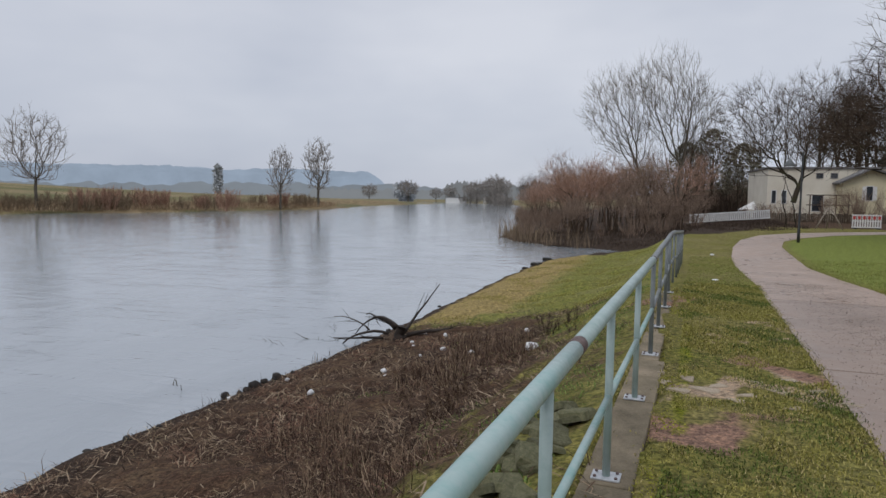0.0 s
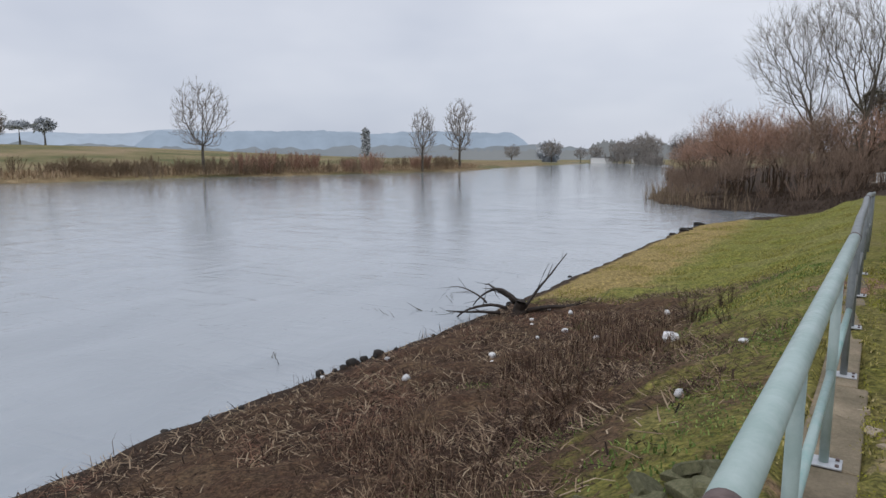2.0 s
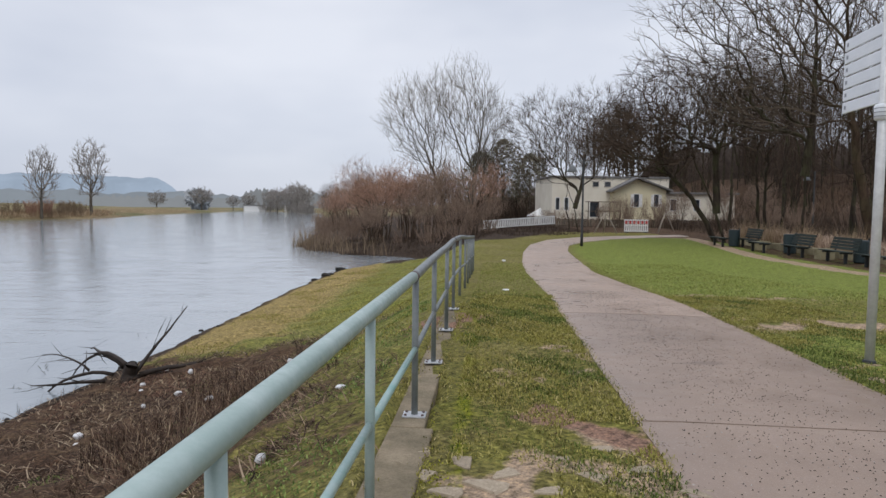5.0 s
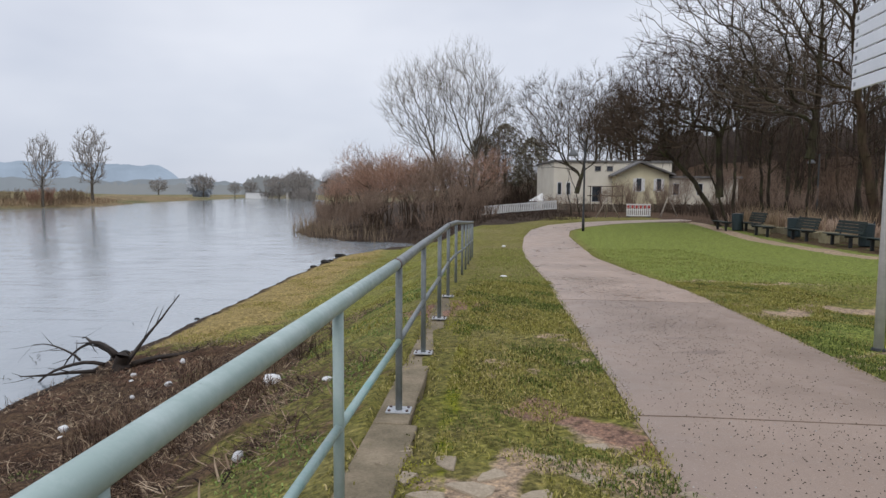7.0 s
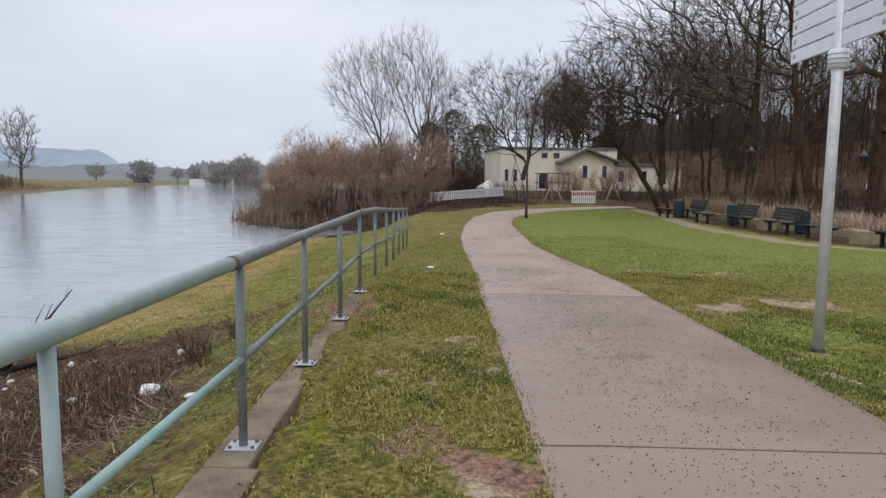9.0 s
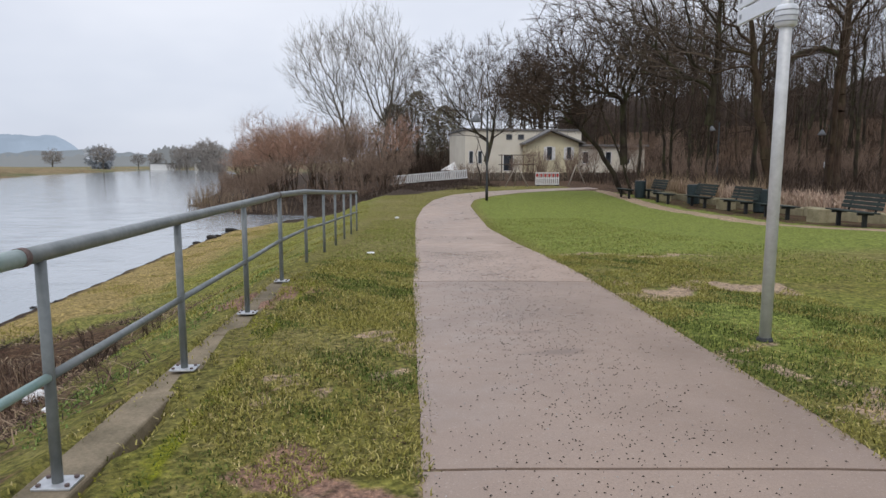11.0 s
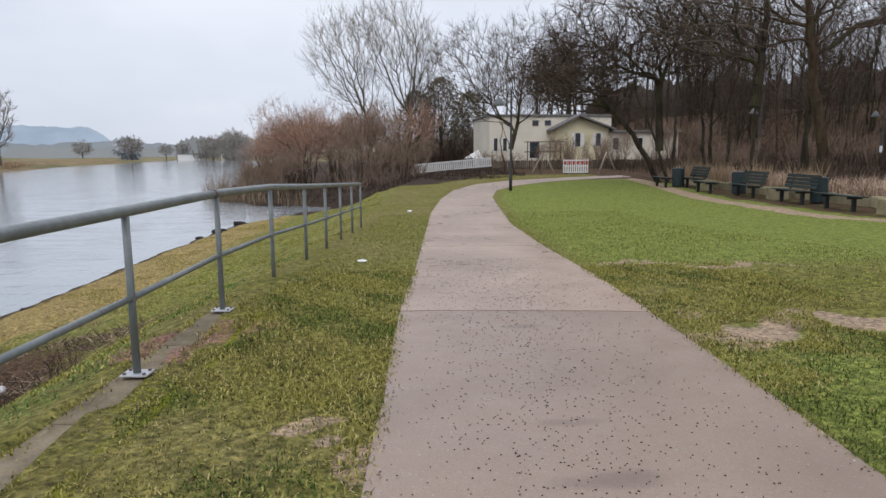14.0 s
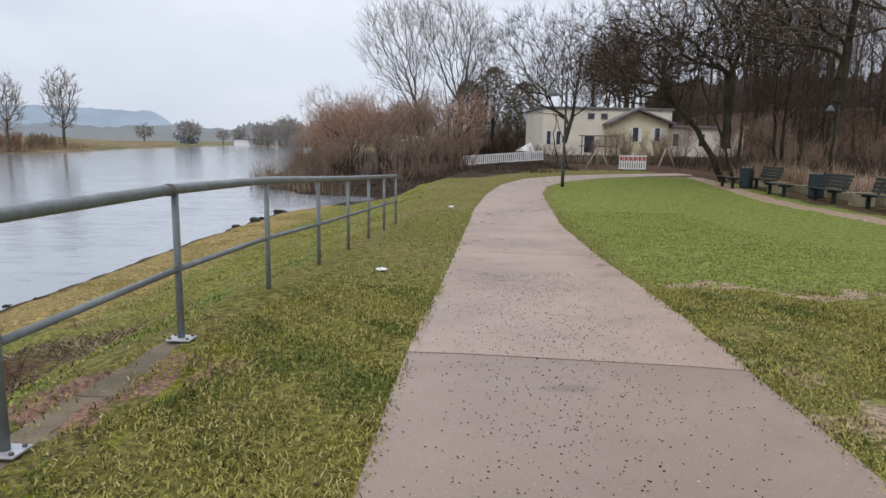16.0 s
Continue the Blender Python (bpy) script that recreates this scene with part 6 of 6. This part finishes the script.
# weeds, brambles and grass ----------------------------------------------------
def on_bank(x, y):
    rx, sx = rail_x(y), shore_x(y)
    return (rx - x) / np.maximum(rx - sx, 0.5)


def dead_zone(x, y):
    """As on_bank, with the dead growth drawing back from the railing farther along."""
    return on_bank(x, y) - np.interp(y, [7, 11], [0, 0.13])


def clump(x, y, f, o):
    return np.sin(x * f + o) * np.sin(y * f * 0.8 + o * 2) + 0.5 * np.sin(x * f * 2.3 + y * f * 1.7)


pts = scatter(130000, -8.4, 0, -2, 17, lambda x, y, q: (dead_zone(x, y) > 0.17 + 0.14 * clump(x, y, 1.3, 0) + q.normal(0, 0.05, len(x))) & (on_bank(x, y) < 0.97) & (q.uniform(0, 1, len(x)) < np.interp(on_bank(x, y), [0.45, 0.75], [1.0, 0.35]) * np.interp(y, [9, 12], [1, 0.6])) & (y < 15.2 + 1.2 * clump(x, y, 1.0, 2) + q.normal(0, 0.7, len(x))), 21)
strands("dead_weeds", "tangle of dead brown weeds and brambles on the bank", "dead weeds", pts, 0.08, 0.36, 0.0042, DEAD, 22, 0.9, 0.8, True)
pts = scatter(30000, -5.5, 0, -1, 13, lambda x, y, q: (dead_zone(x, y) > 0.2) & (on_bank(x, y) < 0.62) & (clump(x, y, 1.1, 1) > 0.1), 23)
strands("bramble_stems", "upright dry bramble stems on the bank", "brambles", pts, 0.12, 0.5, 0.0035, DEAD, 24, 1.3, 0.9)
pts = scatter(60000, -4.5, 1, -2, 16, lambda x, y, q: ((y > 4.8) | (q.uniform(0, 1, len(x)) < 0.12)) & (on_bank(x, y) > 0.05) & (clump(x, y, 1.9, 5) > -0.5) & (on_bank(x, y) < 0.3 + 0.14 * clump(x, y, 1.5, 3)), 25)
strands("bank_weeds", "low green weeds on the slope below the railing", "weeds", pts, 0.015, 0.045, 0.0055, WEED, 26, 1.6, 0.9)
pts = scatter(70000, -5.5, 1, -1, 15, lambda x, y, q: (on_bank(x, y) > 0.06) & (on_bank(x, y) < 0.62) & (clump(x, y, 1.7, 8) > 0.55 + on_bank(x, y) * 0.5), 71)
strands("bank_weeds", "clumps of broad green weeds among dead stems", "weeds", pts, 0.015, 0.05, 0.0065, WEED, 72, 1.8, 0.9)
pts = scatter(10000, -8.2, 0, -2, 16, lambda x, y, q: (dead_zone(x, y) > 0.22) & (on_bank(x, y) < 0.96) & (clump(x, y, 2.3, 4) > -0.1), 73)
strands("straw", "pale broken straw lying over the bank", "straw", pts, 0.08, 0.34, 0.0038, STRAW, 74, 0.9, 0.7, True)
pts = scatter(75000, -1.5, 1.4, -1, 11.8, lambda x, y, q: (np.abs(x - rail_x(y) - np.where(y < 7, 0.26, 0.20)) < 0.12 + q.normal(0, 0.03, len(x))) & (clump(x, y, 3.1, 6) + q.normal(0, 0.25, len(x)) > 0.1), 75)
strands("moss", "bright yellow-green moss creeping over the concrete footing", "moss", pts, 0.006, 0.018, 0.006, MOSS, 76, 1.0, 0.8)
pts = scatter(90000, -1.5, 1.4, -1, 11.8, lambda x, y, q: (np.abs(np.abs(x - rail_x(y) - 0.01) - np.where(y < 7, 0.19, 0.12)) < np.abs(q.normal(0, 0.05, len(x)))) & (clump(x, y, 4.1, 2) + q.normal(0, 0.4, len(x)) > 0.0), 79)
strands("edge_grass", "ragged grass creeping over the edges of the footing", "grass", pts, 0.012, 0.045, 0.0045, BLADE, 80, 1.1, 0.8)
pts = scatter(5000, -9, 0, 1, 14, lambda x, y, q: (np.abs(on_bank(x, y) - 0.985) < 0.025) & (clump(x, y, 2.1, 3) > 0.2), 81)
strands("shore_weeds", "dark dead stalks along the waterline", "dead weeds", pts, 0.06, 0.34, 0.004, DEAD, 82, 0.5, 0.5)
pts = scatter(7000, -3.0, 0.2, -0.5, 5.2, lambda x, y, q: (on_bank(x, y) > 0.06) & (on_bank(x, y) < 0.3) & (clump(x, y, 2.7, 9) > -0.2), 77)
strands("bank_weeds", "moss and small weeds between the facing stones", "weeds", pts, 0.02, 0.08, 0.008, WEED, 78, 0.9, 0.7)


def on_lawn(x, y, q):
    rx, pl_, pr_ = rail_x(y), path_l(y), path_r(y)
    free = ((x > rx + np.where(y < 8.5, 0.30, 0.22)) & (x < pl_ + q.normal(0, 0.03, len(x)))) | (x > pr_ - q.normal(0, 0.03, len(x)))
    for cx, cy, r in ((0.25, 3.75, 0.42), (0.42, 10.1, 0.40), (0.45, 4.85, 0.35), (1.3, 5.6, 0.3), (4.8, 9.75, 0.3), (5.85, 9.95, 0.4)):
        free &= (x - cx) ** 2 + (y - cy) ** 2 > r * r
    return free & (q.uniform(0, 1, len(x)) < 0.74 + 0.25 * clump(x, y, 2.1, 1) + 0.34 * clump(x, y, 8.3, 4))


pts = scatter(420000, -1, 6.2, 2, 13, on_lawn, 27)
tone = clump(pts[:, 0], pts[:, 1], 2.6, 4) + 0.7 * clump(pts[:, 0], pts[:, 1], 6.3, 2) + np.random.default_rng(5).normal(0, 0.45, len(pts)) + (pts[:, 0] > path_r(pts[:, 1])) * np.interp(pts[:, 1], [8.6, 9.4], [-0.8, 0.5])
for lo, hi, mat, label, seed in ((-9, -0.55, DARK_BLADE, "dark mossy patches of lawn grass", 28), (-0.55, 0.5, BLADE, "short olive lawn grass", 33), (0.5, 9, GOLD_BLADE, "yellowed patches of lawn grass", 34)):
    strands("grass", label, "grass", pts[(tone > lo) & (tone <= hi)], 0.018, 0.055, 0.0036, mat, seed, 1.6, 1.0)
pts = scatter(60000, 0, 9, 10, 24, on_lawn, 29)
strands("grass", "short lawn grass farther along the path", "grass", pts, 0.02, 0.045, 0.006, LAWN_BLADE, 30, 0.8, 0.6)

sg = tagged(empty("park_sign", 29.6, 38.6, ground_z(29.6, 38.6)), "small white park notice on a thin post", "sign")
bm = bmesh.new()
tube(bm, [(0, 0, -0.1), (0, 0, 1.35)], 0.03, 8)
part("post", bm, GALV, sg)
bm = bmesh.new()
box(bm, -0.3, 0.3, -0.02, 0.02, 0.95, 1.3, 0.01)
part("panel", bm, WHITE_PAINT, sg)

pts = scatter(40000, -8, 0, 0, 15, lambda x, y, q: (dead_zone(x, y) > 0.2) & (on_bank(x, y) < 0.95) & (clump(x, y, 1.2, 7) > 0.25), 95)
strands("russet_weeds", "matted russet dead weeds on the bank", "dead weeds", pts, 0.06, 0.28, 0.0045, RUSSET, 96, 0.9, 0.8, True)
pts = scatter(16000, -8.2, 0, -1, 15.5, lambda x, y, q: (dead_zone(x, y) > 0.12 + np.abs(q.normal(0, 0.08, len(x)))) & (on_bank(x, y) < 0.97), 97)
strands("bank_debris", "broken stalks and dark twigs washed onto the bank", "debris", pts, 0.08, 0.36, 0.008, DEBRIS, 98, 0.9, 0.8, True)
# brown scraps added to imitate the shaded gaps between grass tufts
pts = scatter(9000, -1, 6.4, 2, 13, on_lawn, 99)
strands("lawn_gap_scraps", "brown scraps added in the lawn for its dark gaps", "leaf litter", pts, 0.015, 0.05, 0.006, DEAD, 100, 0.9, 0.8, True)
for k, (x, y, h) in enumerate(((-1.6, 10.9, 0.6), (-1.2, 11.6, 0.42), (-0.95, 9.3, 0.34))):
    bush("dead_shrub", "leafless brown weed stalks standing on the green slope", x, y, ground_z(x, y), TWIG_DARK, 720 + k, h, 9, 0.9, 5, 2.0, "dead stalks on the slope", "shrub", 0.4)
# dark bramble clumps and slope grass
clumps = [bush("bramble_clump", "low dark tangle of dead bramble", -2.4, 6.2 + k, ground_z(-2.4, 6.2 + k), DEAD, 700 + k, 0.42, 16, 2.2, 9, 3.0, "bramble clumps", "bramble", 0.3) for k in range(2)]
gr = random.Random(88)
for k in range(26):
    y = gr.uniform(0.5, 10.5)
    x = float(rail_x(y)) - gr.uniform(0.22, 0.5) * float(rail_x(y) - shore_x(y))
    again(clumps[k % 2], x, y, gr.uniform(0.4, 0.95), gr.uniform(0, 360), gr.uniform(0.2, 0.45))
pts = scatter(90000, -7, 2.2, 9.5, 36, lambda x, y, q: (on_bank(x, y) > 0.02) & ((y > 14.5) | (dead_zone(x, y) < 0.16)) & (on_bank(x, y) < 0.93) & (clump(x, y, 1.6, 3) + q.normal(0, 0.4, len(x)) > 0.1), 91)
strands("slope_grass", "patchy olive grass on the river slope", "grass", pts, 0.02, 0.055, 0.008, GOLD_BLADE, 92, 1.0, 0.7)

# seeds and droppings strewn on the path
gg = np.random.default_rng(77)
n = 4200
y = gg.uniform(3.5, 14, n)
u = np.clip(gg.normal(0.45, 0.24, n), 0.02, 0.98)
x = path_l(y) + (path_r(y) - path_l(y)) * u
c = np.stack([x, y, top_z(y) + 0.0135], 1)
L, a = gg.uniform(0.003, 0.0072, n), gg.uniform(0, 3.14, n)
d = np.stack([np.cos(a), np.sin(a), np.zeros(n)], 1)
s = np.stack([-np.sin(a), np.cos(a), np.zeros(n)], 1)
up = np.array([0, 0, 0.005])
v = np.stack([c - d * L[:, None] * 1.2, c + s * L[:, None] * 0.5, c + d * L[:, None] * 1.2, c - s * L[:, None] * 0.5, c + up], 1).reshape(-1, 3)
i = np.arange(n)[:, None] * 5
fc = np.concatenate([i + [0, 1, 4], i + [1, 2, 4], i + [2, 3, 4], i + [3, 0, 4]])
SEED = strand_material("seed_husks", [(0.0, (0.012, 0.010, 0.008)), (0.9, (0.05, 0.04, 0.03)), (0.93, (0.45, 0.43, 0.4)), (1.0, (0.6, 0.58, 0.55))])
tagged(raw("seeds", v, fc, SEED), "dark seed husks and crumbs strewn on the path", "seeds", kind="stuff")
